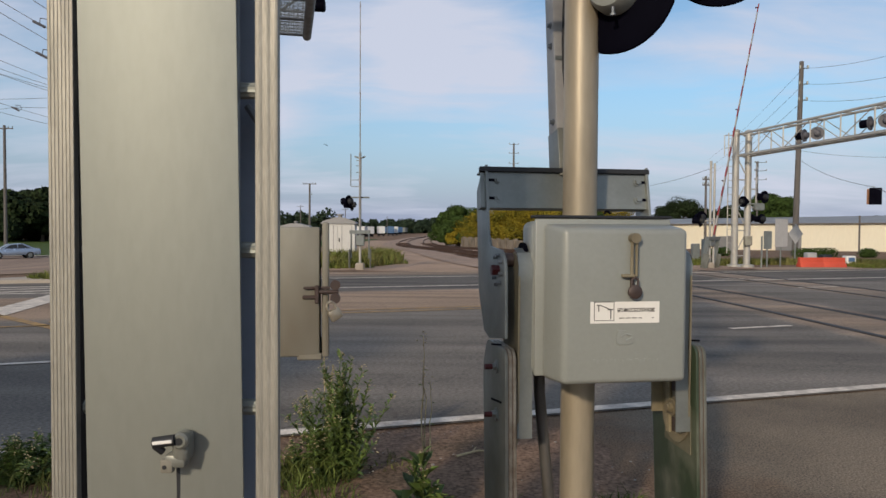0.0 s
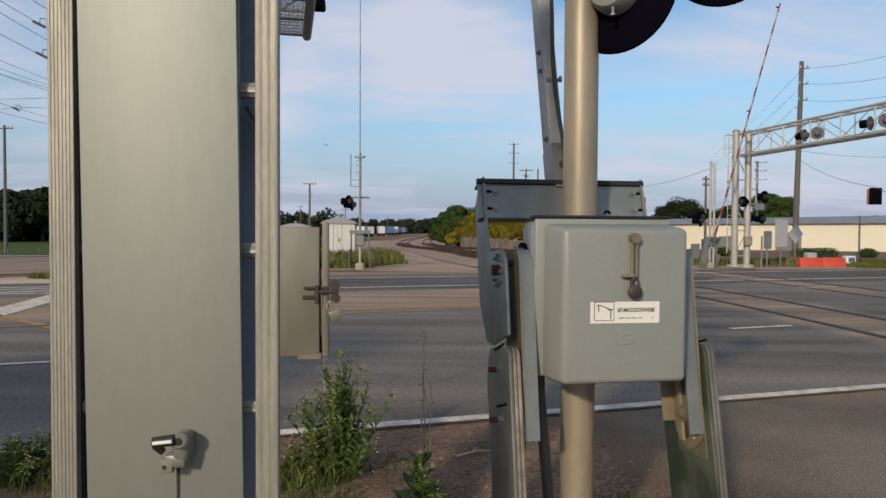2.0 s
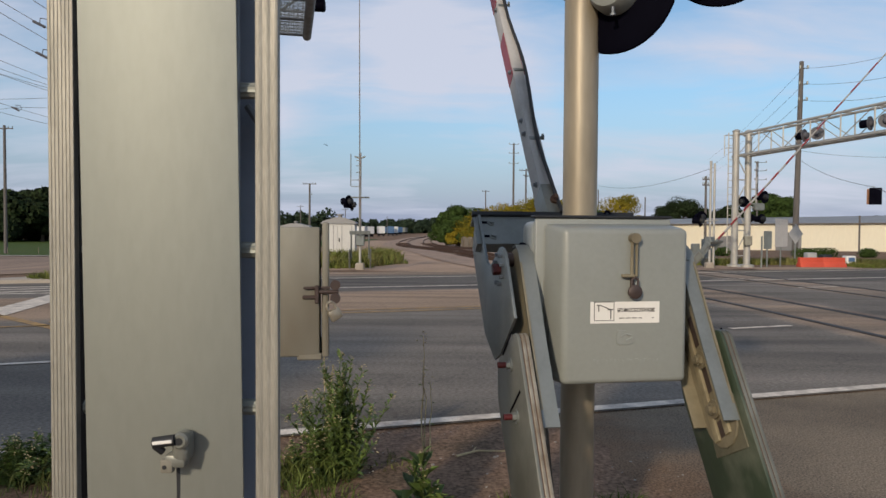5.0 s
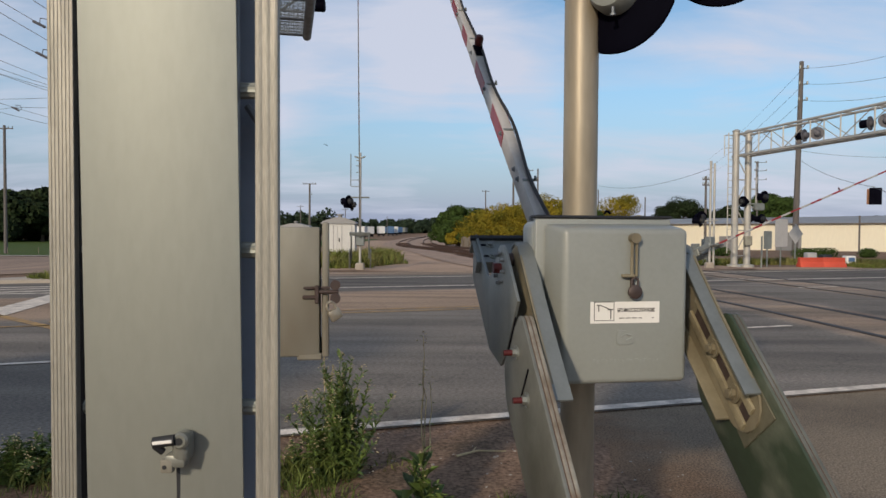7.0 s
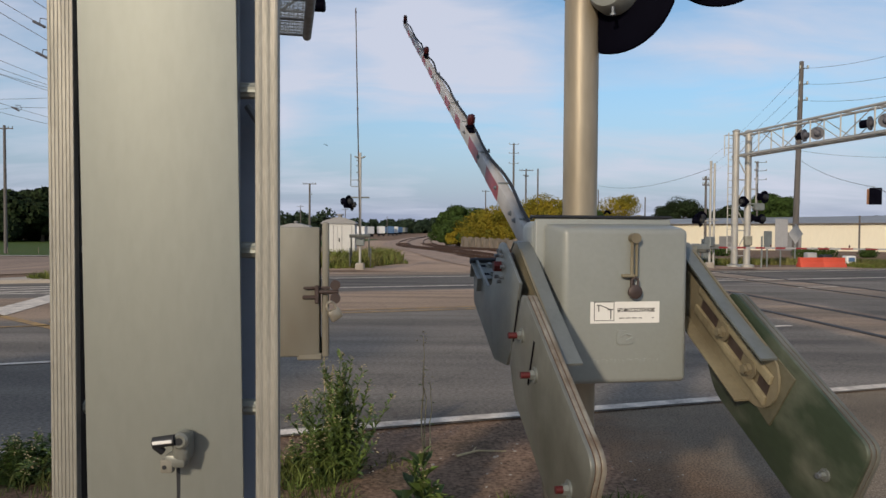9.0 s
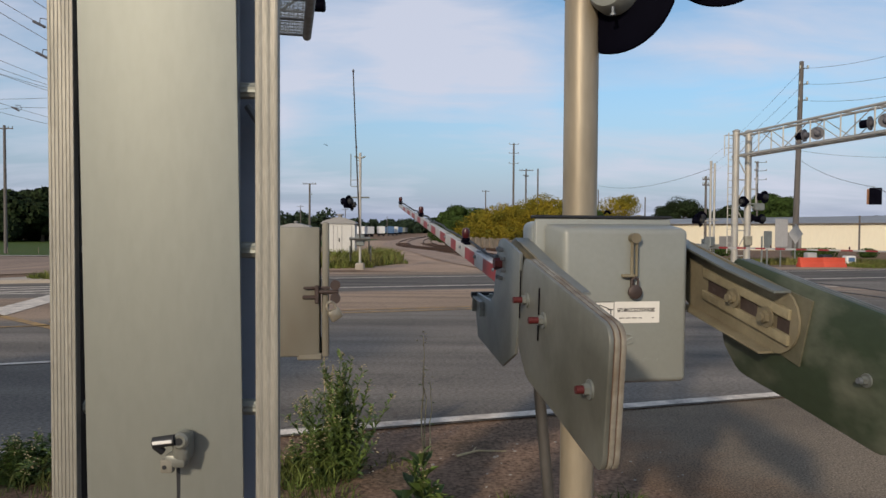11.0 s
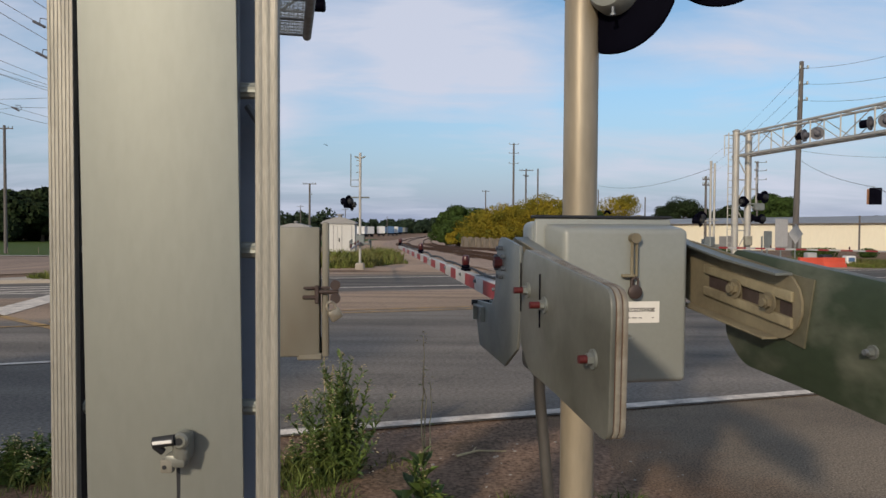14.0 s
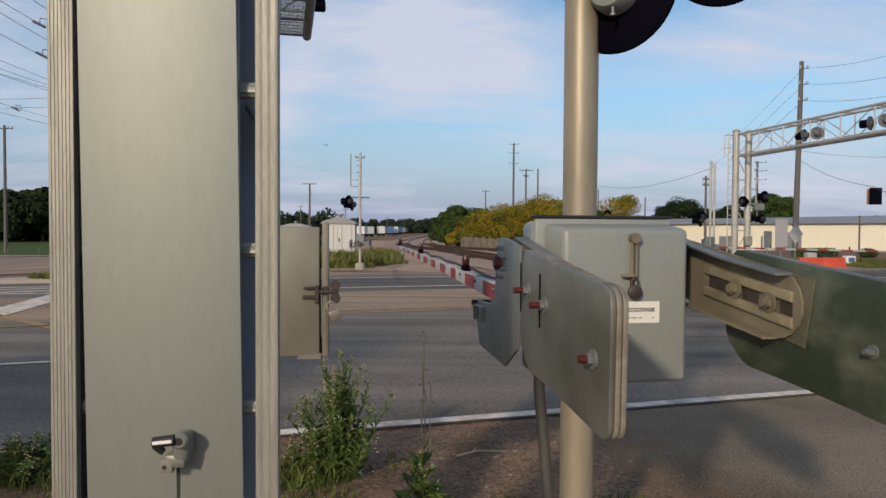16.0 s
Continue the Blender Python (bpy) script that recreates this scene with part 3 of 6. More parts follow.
def ribbon(name, off, width, low, high, material, parent=None, label="", skip=None):
    """A long bar along the track."""
    bm = B()
    prev = None
    for q, d in along(TRACK, off):
        side = Vector((d.y, -d.x)) * width / 2
        z = lie(q.x, q.y)
        a, b = q - side, q + side
        ring = [bm.verts.new((*a, z + low)), bm.verts.new((*a, z + high)), bm.verts.new((*b, z + high)), bm.verts.new((*b, z + low))]
        if prev:
            for i in range(4):
                bm.faces.new((prev[i], prev[(i + 1) % 4], ring[(i + 1) % 4], ring[i]))
        prev = ring
    bmesh.ops.recalc_face_normals(bm, faces=bm.faces[:])
    return part(name, bm, material, parent, label)


def band(v, a, b, soft):
    """One between a and b, fading out over a soft edge."""
    return smooth((v - a) / soft + 0.5) * smooth((b - v) / soft + 0.5)


def track_x(y):
    for (x0, y0), (x1, y1) in zip(TRACK, TRACK[1:]):
        if y0 <= y <= y1:
            return x0 + (x1 - x0) * (y - y0) / (y1 - y0)
    return TRACK[-1][0]


def road_zones():
    """Where the road is worn to tan, and where it was mended with darker asphalt."""
    tan, dark = [], []
    inv = ROAD.inverted()
    for v in road.data.vertices:
        p = inv @ v.co
        off = abs(v.co.x - track_x(v.co.y))
        off2 = abs(v.co.x - track_x(v.co.y) - 4.4)
        lane = band(p.y, 7.5, 11.6, 0.9) * band(p.x, -70, 8.5, 3.0)
        rails = max(band(off, -1, 1.15, 0.5), 0.8 * band(off2, -1, 1.0, 0.5))
        tan.append(max(lane, 0.62 * rails, 0.75 * band(p.y, 17.2, 30, 0.8)))
        near = 0.5 * band(p.y, 0.4, 6.6, 1.2) * band(p.x, 4.6, 80, 2.5)
        far = 0.75 * band(p.y, 11.7, 16.6, 0.5) * band(p.x, -4.8, 80, 1.0) + 0.35 * band(p.y, 11.55, 12.25, 0.4)
        dark.append(max(0.0, max(near, far) - 0.6 * rails))
    for name, values in (("worn", tan), ("mended", dark)):
        road.data.attributes.new(name, "FLOAT", "POINT").data.foreach_set("value", values)
    nt = M["asphalt"].node_tree
    base = nt.nodes["Principled BSDF"].inputs["Base Color"]
    co, mp, wob = nt.nodes.new("ShaderNodeTexCoord"), nt.nodes.new("ShaderNodeMapping"), nt.nodes.new("ShaderNodeTexNoise")
    mp.inputs["Rotation"].default_value, mp.inputs["Scale"].default_value = (0, 0, radians(-16.5)), (0.25, 1.2, 1)
    wob.inputs["Scale"].default_value, wob.inputs["Detail"].default_value = 1.3, 8
    nt.links.new(co.outputs["Object"], mp.inputs[0])
    nt.links.new(mp.outputs[0], wob.inputs["Vector"])
    for name, tone in (("worn", (1.80, 1.46, 1.18, 1)), ("mended", (0.56, 0.57, 0.60, 1))):
        at, add, edge, mix = nt.nodes.new("ShaderNodeAttribute"), nt.nodes.new("ShaderNodeMath"), nt.nodes.new("ShaderNodeMapRange"), nt.nodes.new("ShaderNodeMix")
        at.attribute_name = name
        nt.links.new(at.outputs["Fac"], add.inputs[0])
        nt.links.new(wob.outputs[0], add.inputs[1])
        edge.inputs["From Min"].default_value, edge.inputs["From Max"].default_value = 0.72, 1.38
        nt.links.new(add.outputs[0], edge.inputs[0])
        mix.data_type, mix.blend_type = "RGBA", "MULTIPLY"
        nt.links.new(edge.outputs[0], mix.inputs["Factor"])
        nt.links.new(base.links[0].from_socket, mix.inputs["A"])
        mix.inputs["B"].default_value = tone
        nt.links.new(mix.outputs["Result"], base)


road_zones()
for k, off in enumerate((0.0, 4.4)):
    tr = thing("railway_track", (0, 0, 0), "rusty steel rails set in the road and in gravel", "railway track", "railway tracks", kind="structure")
    for side in (-0.755, 0.755):
        r = ribbon("rail", off + side, 0.065, -0.03, 0.012, "rail_head", tr, "worn steel rail")
        ribbon("flangeway", off + side + (0.085 if side < 0 else -0.085), 0.09, -0.03, 0.009, "rubber", tr)
    # sleepers and gravel past the road
    bm = B()
    for i, (q, d) in enumerate(along(TRACK, off, 0.62)):
        if 36 < q.y < 120:
            m = Matrix.Translation((q.x, q.y, lie(q.x, q.y) - 0.008)) @ Matrix.Rotation(math.atan2(d.y, d.x), 4, "Z")
            bm_box(bm, (0, 0, 0), (0.23, 2.5, 0.09), 0, m)
    part("sleeper", bm, "rail", tr)
    bm = B()
    for side in (-0.755, 0.755):
        for (q, d), (q2, _) in zip(along(TRACK, off + side), along(TRACK, off + side)[1:]):
            if q.y > 33:
                z = lie(q.x, q.y)
                s = Vector((d.y, -d.x)) * 0.04
                v = [bm.verts.new((*(p + w), z + h)) for p in (q, q2) for w, h in ((-s, 0.0), (-s, 0.17), (s, 0.17), (s, 0.0))]
                for i in range(3):
                    bm.faces.new((v[i], v[i + 1], v[i + 5], v[i + 4]))
    part("raised_rail", bm, "rail", tr)
bed = B()
prev = None
for (a, _), (b, _) in zip(along(TRACK, -3.4, 2), along(TRACK, 8.0, 2)):
    row = [bed.verts.new((*(a + (b - a) * t), lie(*(a + (b - a) * t)) - 0.02 + 0.03 * noise.noise(Vector((a.x + t * 9, a.y, 3))) + 0.045)) for t in (0, 0.2, 0.4, 0.6, 0.8, 1)]
    if prev and a.y > 27.0:
        for i in range(5):
            bed.faces.new((prev[i], row[i], row[i + 1], prev[i + 1]))
    prev = row
yard = sheet("yard", steps((-16, 12, 28)), steps((25.5, 150, 62)), -0.005, "yard")
tagged(yard, "pale sandy yard beside the tracks", "ground", kind="structure")
bmesh.ops.recalc_face_normals(bed, faces=bed.faces[:])
tagged(part("track_bed", bed, "ballast"), "brown gravel bed under the railway tracks", "gravel", kind="structure")


# ---- the ladder on the near signal mast ----
def ladder():
    t = thing("mast_ladder", (0, 0, 0.0), "tall ribbed aluminium ladder fixed to the signal mast", "ladder")
    for x0, x1, n in ((-0.756, -0.706, 7), (-0.361, -0.316, 3)):
        bm = B()
        w = (x1 - x0) / n
        pts = [(x0, 1.312)]
        for i in range(n):
            a = x0 + w * i
            pts += [(a + w * 0.06, 1.2975), (a + w * 0.2, 1.2965), (a + w * 0.8, 1.2965), (a + w * 0.94, 1.2975)]
        pts += [(x1, 1.312)]
        bm_plate(bm, pts, "z", -0.03, 6.6)
        part("side_rail", bm, "alu_rail", t, "ribbed aluminium side rail")
    for i in range(20):
        z = 0.262 + 0.3115 * i
        bm = B()
        pts = []
        for k in range(20):
            r = 0.0165 if k % 2 else 0.0150
            pts.append((1.333 + r * math.cos(k * math.pi / 10), z + r * math.sin(k * math.pi / 10)))
        bm_plate(bm, pts, "x", -0.705, -0.359)
        part("rung", bm, "alu", t, "", False)
    return t


def ladder_guard():
    t = thing("ladder_guard", (0, 0, 0), "brushed aluminium climb guard panel locked over the ladder", "ladder guard")
    bm = B()
    bm_plate(bm, [(-0.6818, 0.93), (-0.3807, 0.93), (-0.4106, 3.3), (-0.7117, 3.3)], "y", 1.290, 1.295, 0.0015)
    part("front_panel", bm, "alu", t, "brushed aluminium sheet")
    bm = B()
    bm_box(bm, (-0.672, 1.308, 2.1), (0.004, 0.02, 2.3))
    bm_box(bm, (-0.395, 1.305, 2.1), (0.004, 0.016, 2.3))
    part("side_flange", bm, "galv_dark", t)
    bm = B()
    bm_box(bm, (-0.567, 1.412, 2.1), (0.425, 0.006, 2.9))
    part("back_panel", bm, "guard_back", t, "blue-grey steel sheet behind the rungs")
    # near-black plate paints in the shade of the gap beside the left rail
    bm = B()
    bm_box(bm, (-0.745, 1.365, 2.1), (0.07, 0.01, 2.9))
    part("gap_shade", bm, "dark_and_shade", t, "dark plate painting the shaded gap beside the rail")
    bm = B()
    bm_rod(bm, (-0.40, 1.385, 1.80), (-0.345, 1.385, 1.72), 0.008, 8)
    part("brace", bm, "galv_dark", t)
    # latch: bracket, bar with a pale strip, tab, and the stain that runs down from it
    bm = B()
    bm_box(bm, (-0.4890, 1.268, 1.1390), (0.032, 0.044, 0.056), 0.012, seg=3)
    bm_box(bm, (-0.4980, 1.262, 1.1150), (0.040, 0.030, 0.026), 0.007, seg=2)
    bm_lathe(bm, [(0.016, 0.0), (0.016, 0.010), (0.012, 0.014)], Matrix.Translation((-0.4860, 1.252, 1.1560)) @ Matrix.Rotation(radians(90), 4, "X"), 16)
    part("latch_bracket", bm, "weight", t, "grey-green cast latch bracket")
    bm = B()
    bm_rod(bm, (-0.5330, 1.240, 1.1530), (-0.4930, 1.240, 1.1590), 0.0105, 14)
    bm_rod(bm, (-0.5310, 1.242, 1.1470), (-0.5200, 1.250, 1.1330), 0.007, 10)
    part("latch_bar", bm, "dark_and_shade", t, "dark worn latch bar")
    bm = B()
    bm_box(bm, (0, 0, 0), (0.036, 0.004, 0.006), 0.001, Matrix.Translation((-0.5130, 1.2290, 1.1570)) @ Matrix.Rotation(radians(-6), 4, "Y"))
    part("latch_strip", bm, "label", t, "pale strip along the latch bar")
    bm = B()
    bm_rod(bm, (-0.4860, 1.236, 1.1560), (-0.4860, 1.240, 1.1560), 0.007, 10)
    part("boss_hole", bm, "dark_and_shade", t)
    bm = B()
    bm_box(bm, (-0.5130, 1.254, 1.1060), (0.024, 0.016, 0.026), 0.004, seg=2)
    part("latch_tab", bm, "case_old", t, "pale lock tab")
    bm = B()
    bm_rod(bm, (-0.5160, 1.2445, 1.1050), (-0.5160, 1.247, 1.1050), 0.004, 10)
    part("keyhole", bm, "dark_and_shade", t)
    bm = B()
    bm_plate(bm, [(-0.5090, 0.93), (-0.5050, 0.93), (-0.5030, 1.14), (-0.5110, 1.14)], "y", 1.2888, 1.29)
    part("drip_stain", bm, "dark_and_shade", t)
    return t


def padlock(at, s, label, turn=0.0, mat="lock"):
    t = thing("padlock", at, label, "padlock", "padlocks", turn)
    bm = B()
    bm_box(bm, (0, 0, -0.022 * s), (0.040 * s, 0.018 * s, 0.036 * s), 0.005 * s, seg=2)
    part("lock_body", bm, mat, t)
    bm = B()
    pts = [(-0.013, -0.006), (-0.013, 0.012), (-0.007, 0.021), (0.007, 0.021), (0.013, 0.012), (0.013, -0.006)]
    for a, b in zip(pts, pts[1:]):
        bm_rod(bm, (a[0] * s, 0, a[1] * s), (b[0] * s, 0, b[1] * s), 0.004 * s, 8)
    part("shackle", bm, "lock", t, "worn steel shackle")
    return t


ladder()
ladder_guard()


def near_mast():
    t = thing("signal_mast", (-0.80, 2.45, 0), "thick galvanised signal mast carrying an overhead arm", "signal mast")
    bm = B()
    bm_rod(bm, (0, 0, -0.05), (0, 0, 6.9), 0.15, 28)
    part("pole", bm, "galv", t)
    bm = B()
    bm_lathe(bm, [(0.26, -0.05), (0.26, 0.03), (0.17, 0.05), (0.15, 0.16)])
    part("base_flange", bm, "galv", t)
    # overhead arm over the road
    d = Vector((-0.226, 0.974, 0))
    side = Vector((0.974, 0.226, 0))
    def P(s, u, z):
        q = d * s + side * u
        return (q.x, q.y, z)
    end = 9.55
    for u in (-0.02, 0.58):
        for z, r in ((4.9, 0.075), (5.75, 0.06)):
            bm = B()
            bm_rod(bm, P(0, u, z), P(end, u, z), r if u > 0.3 else r * 0.8, 16)
            part("chord", bm, "galv_dark", t, "long steel tube of the overhead arm")
    for i in range(11):
        s = end * i / 10 - (0.06 if i == 10 else 0)
        bm = B()
        for u in (-0.02, 0.58):
            bm_rod(bm, P(s, u, 4.9), P(s, u, 5.75), 0.035, 10)
        bm_rod(bm, P(s, -0.02, 4.9), P(s, 0.58, 4.9), 0.022, 8)
        bm_rod(bm, P(s, -0.02, 5.3), P(s, 0.58, 5.3), 0.022, 8)
        bm_rod(bm, P(s, -0.02, 5.75), P(s, 0.58, 5.75), 0.022, 8)
        if i == 10:
            bm_rod(bm, P(s, 0.0, 5.2), P(s, 0.56, 5.62), 0.02, 8)
        part("cross_frame", bm, "galv_dark", t)
        if i < 10:
            bm = B()
            for u in (-0.02, 0.58):
                bm_rod(bm, P(s, u, 4.9 if i % 2 else 5.75), P(s + end / 10, u, 5.75 if i % 2 else 4.9), 0.02, 8)
            part("diagonal", bm, "galv_dark", t)
    # open walkway grating
    bm = B()
    for k in range(8):
        u = 0.0 + 0.08 * k
        bm_box(bm, (0, 0, 0), (0.006, end, 0.02), 0, Matrix.Translation(P(end / 2, u, 4.935)) @ Matrix.Rotation(math.atan2(-d.x, d.y), 4, "Z"))
    for k in range(130):
        bm_rod(bm, P(end - 0.06 * k, -0.02, 4.945), P(end - 0.06 * k, 0.58, 4.945), 0.006, 4)
    part("walkway_grating", bm, "galv", t, "open steel walkway grating")
    bm = B()
    for k in range(9):
        u = -0.02 + 0.075 * k
        bm_rod(bm, P(end - 0.06, u, 4.95), P(end - 0.06, u, 5.7), 0.006, 4)
    for k in range(14):
        bm_rod(bm, P(end - 0.06, -0.02, 4.95 + 0.055 * k), P(end - 0.06, 0.58, 4.95 + 0.055 * k), 0.006, 4)
    part("end_grating", bm, "galv", t)
    # lamps at the end
    for z in (5.38, 5.85):
        bm = B()
        q = P(end - 0.2, 0.66, z)
        bm_lathe(bm, [(0.05, 0.0), (0.10, 0.02), (0.11, 0.2), (0.10, 0.22)], Matrix.Translation(q) @ Matrix.Rotation(radians(90), 4, "Y") @ Matrix.Rotation(radians(0), 4, "X"), 18)
        part("flashing_lamp", bm, "black", t, "black hooded lamp")
    return t


near_mast()


def junction_box():
    t = thing("junction_box", (-0.622, 2.60, 1.074), "weathered grey steel junction box with a padlocked hasp", "junction box", turn=9.5)
    bm = B()
    bm_box(bm, (0.035, 0.05, 0.186), (0.155, 0.30, 0.366), 0.006, seg=2)
    bm_box(bm, (0.085, 0.05, 0.002), (0.07, 0.30, 0.02), 0.004)
    part("body", bm, "case_old", t)
    bm = B()
    bm_box(bm, (0.129, 0.05, 0.192), (0.020, 0.315, 0.382), 0.007, seg=2)
    part("door", bm, "case_old", t, "grey lipped steel door")
    bm = B()
    bm_box(bm, (0.085, -0.105, 0.172), (0.04, 0.006, 0.010), 0.002)
    bm_box(bm, (0.105, -0.108, 0.198), (0.075, 0.006, 0.008), 0.002)
    bm_box(bm, (0.105, -0.112, 0.18), (0.012, 0.02, 0.05), 0.002)
    bm_rod(bm, (0.10, -0.115, 0.187), (0.165, -0.115, 0.187), 0.006, 8)
    part("hasp", bm, "bronze", t, "dark rusty steel hasp")
    bm = B()
    for z in (0.207, 0.17):
        bm_rod(bm, (0.156, -0.125, z), (0.156, -0.105, z), 0.0145, 14)
    part("wing_nut", bm, "bronze", t)
    bm = B()
    bm_box(bm, (-0.06, 0.05, 0.20), (0.06, 0.05, 0.10))
    part("bracket", bm, "galv", t)
    t.scale = (1.31, 1.31, 1.31)
    return t


junction_box()
hung = padlock((-0.402, 2.45, 1.262), 1.15, "steel padlock hanging askew from the junction box hasp", 25)
hung.matrix_basis = pose(-0.402, 2.45, 1.262, 0, -28, 25)

# ---- the gate: fixed mast and machine ----
GATE = (0.571, 2.75, 1.431)
GATE_TURN = 8.84


def gate_mast():
    t = thing("crossing_signal_mast", (0.581, 2.884, 0), "aged aluminium crossing signal mast", "signal mast", turn=GATE_TURN)
    bm = B()
    bm_rod(bm, (0, 0, -0.05), (0, 0, 3.9), 0.072, 32)
    part("pole", bm, "mast", t, "dull cream aluminium pole")
    bm = B()
    bm_lathe(bm, [(0.2, -0.05), (0.2, 0.04), (0.12, 0.06), (0.085, 0.14), (0.076, 0.22)])
    part("base", bm, "galv", t)
    # arm for the lamps
    bm = B()
    bm_rod(bm, (-0.72, -0.02, 2.62), (0.75, -0.02, 2.62), 0.026, 14)
    bm_lathe(bm, [(0.088, 2.54), (0.095, 2.55), (0.095, 2.69), (0.088, 2.70)])
    part("cross_arm", bm, "galv", t)
    return t


gate_mast()


def flasher(at, turn):
    """A round crossing lamp seen from behind: black target disc, grey housing, hood on the far side."""
    t = thing("crossing_light", at, "round black crossing light with a grey lamp housing", "crossing light", "crossing lights", turn)
    bm = B()
    bm_lathe(bm, [(0.02, 0.014), (0.22, 0.012), (0.246, 0.003), (0.25, -0.006), (0.243, -0.008), (0.02, 0.0)], Matrix.Rotation(radians(90), 4, "X"), 48)
    part("target_disc", bm, "black", t, "black round target plate")
    bm = B()
    bm_lathe(bm, [(0.04, 0.11), (0.08, 0.10), (0.096, 0.07), (0.10, 0.014)], Matrix.Rotation(radians(90), 4, "X"), 32)
    part("housing", bm, "case", t, "grey rounded lamp housing")
    bm = B()
    bm_lathe(bm, [(0.118, -0.012), (0.118, -0.02), (0.05, -0.035), (0.01, -0.04)], Matrix.Rotation(radians(90), 4, "X"), 32)
    part("lens", bm, "lens", t)
    bm = B()
    for i in range(22):
        a0, a1 = (radians(-10 + 200 * j / 22) for j in (i, i + 1))
        v = [bm.verts.new((0.125 * math.cos(a), y, 0.125 * math.sin(a))) for a, y in ((a0, 0.01), (a1, 0.01), (a1, 0.30 - 0.1 * abs(math.cos(a1))), (a0, 0.30 - 0.1 * abs(math.cos(a0))))]
        bm.faces.new(v)
    bmesh.ops.remove_doubles(bm, verts=bm.verts[:], dist=0.0005)
    bmesh.ops.solidify(bm, geom=bm.faces[:], thickness=0.004)
    part("hood", bm, "black", t)
    bm = B()
    bm_rod(bm, (0.02, -0.085, -0.085), (0.02, -0.085, -0.112), 0.006, 8)
    bm_rod(bm, (0.02, -0.085, -0.112), (0.02, -0.085, -0.12), 0.012, 8)
    part("clamp_screw", bm, "galv_dark", t)
    return t


flasher((0.711, 2.8, 2.528), -40)
flasher((1.205, 3, 2.787), -8)


def gate_machine():
    t = thing("gate_machine", GATE, "grey painted gate mechanism case on the signal mast", "gate mechanism", turn=GATE_TURN)
    bm = B()
    bm_box(bm, (0.03, -0.02, -0.145), (0.545, 0.17, 0.60), 0.03, seg=3)
    part("body", bm, "case", t)
    bm = B()
    bm_box(bm, (0.04, -0.107, -0.14), (0.555, 0.022, 0.61), 0.008, seg=2)
    part("flange", bm, "case", t, "raised rim round the door")
    bm = B()
    bm_box(bm, (0.04, -0.09, 0.172), (0.565, 0.06, 0.012), 0.004)
    part("drip_edge", bm, "dark_and_shade", t, "dark drip edge")
    bm = B()
    # deep drawn cover: bigger at the rim than at the face
    v = bmesh.ops.create_cube(bm, size=1.0)["verts"]
    for p in v:
        back = p.co.y > 0
        hw, top, bot = (0.262, 0.148, -0.452) if back else (0.243, 0.127, -0.45)
        p.co = Vector((0.072 + (hw if p.co.x > 0 else -hw) - (0.02 if back else 0), -0.118 if back else -0.262, top if p.co.z > 0 else bot))
    bmesh.ops.bevel(bm, geom=bm.edges[:], offset=0.022, segments=4, affect="EDGES", profile=0.5)
    cover = part("cover", bm, "case", t, "deep rounded grey cover")
    # handle on a pivot
    bm = B()
    bm_rod(bm, (0.093, -0.262, 0.092), (0.093, -0.294, 0.092), 0.019, 18)
    bm_box(bm, (0.083, -0.280, 0.02), (0.011, 0.012, 0.14), 0.003)
    bm_box(bm, (0.101, -0.280, 0.02), (0.009, 0.012, 0.14), 0.003)
    bm_box(bm, (0.070, -0.278, -0.046), (0.05, 0.02, 0.012), 0.003)
    part("handle", bm, "primer", t, "worn cast handle")
    bm = B()
    bm_box(bm, (0.088, -0.272, -0.075), (0.014, 0.014, 0.05), 0.003)
    part("hasp", bm, "bronze", t)
    # warning sticker
    bm = B()
    bm_box(bm, (0.066, -0.2630, -0.183), (0.270, 0.0012, 0.080), 0)
    st = part("sticker", bm, "label", t, "white warning sticker reading GATE ARM ELECTROCUTION HAZARD")
    bm = B()
    for c, s in (((-0.016, -0.2640, -0.144), (0.076, 0.001, 0.0022)), ((-0.016, -0.2640, -0.2125), (0.076, 0.001, 0.0022)),
                 ((-0.054, -0.2640, -0.178), (0.0022, 0.001, 0.07)), ((0.022, -0.2640, -0.178), (0.0022, 0.001, 0.07)),
                 ((-0.036, -0.2640, -0.156), (0.016, 0.001, 0.004)), ((-0.037, -0.2640, -0.168), (0.003, 0.001, 0.022)),
                 ((0.008, -0.2640, -0.172), (0.022, 0.001, 0.004)), ((0.010, -0.2640, -0.190), (0.004, 0.001, 0.034))):
        bm_box(bm, c, s)
    bm_rod(bm, (-0.034, -0.2640, -0.155), (0.004, -0.2640, -0.170), 0.0016, 5)
    for k, (x, w) in enumerate(((0.052, 0.02), (0.078, 0.018), (0.102, 0.02), (0.125, 0.012), (0.175, 0.006))):
        bm_box(bm, (x, -0.2640, -0.204), (w, 0.001, 0.003))
    part("picture", bm, "ink", st)
    cu = bpy.data.curves.new("words", "FONT")
    cu.body, cu.size, cu.extrude = "GATE ARM ELECTROCUTION HAZARD", 0.0205, 0.0002
    cu.offset = 0.0006
    cu.align_x, cu.align_y = "LEFT", "CENTER"
    tmp = new("words", cu)
    me = tmp.to_mesh()
    wide = max(v.co.x for v in me.vertices)
    bm = B()
    bm.from_mesh(me)
    tmp.to_mesh_clear()
    bpy.data.objects.remove(tmp)
    bmesh.ops.transform(bm, matrix=Matrix.Translation((0.035, -0.2642, -0.175)) @ Matrix.Rotation(radians(90), 4, "X") @ Matrix.Diagonal((0.148 / wide, 1.0, 1, 1)), verts=bm.verts[:])
    part("words", bm, "ink", st, "", False)
    # cast badge, a plain outline, and a worn raised line below it
    bm = B()
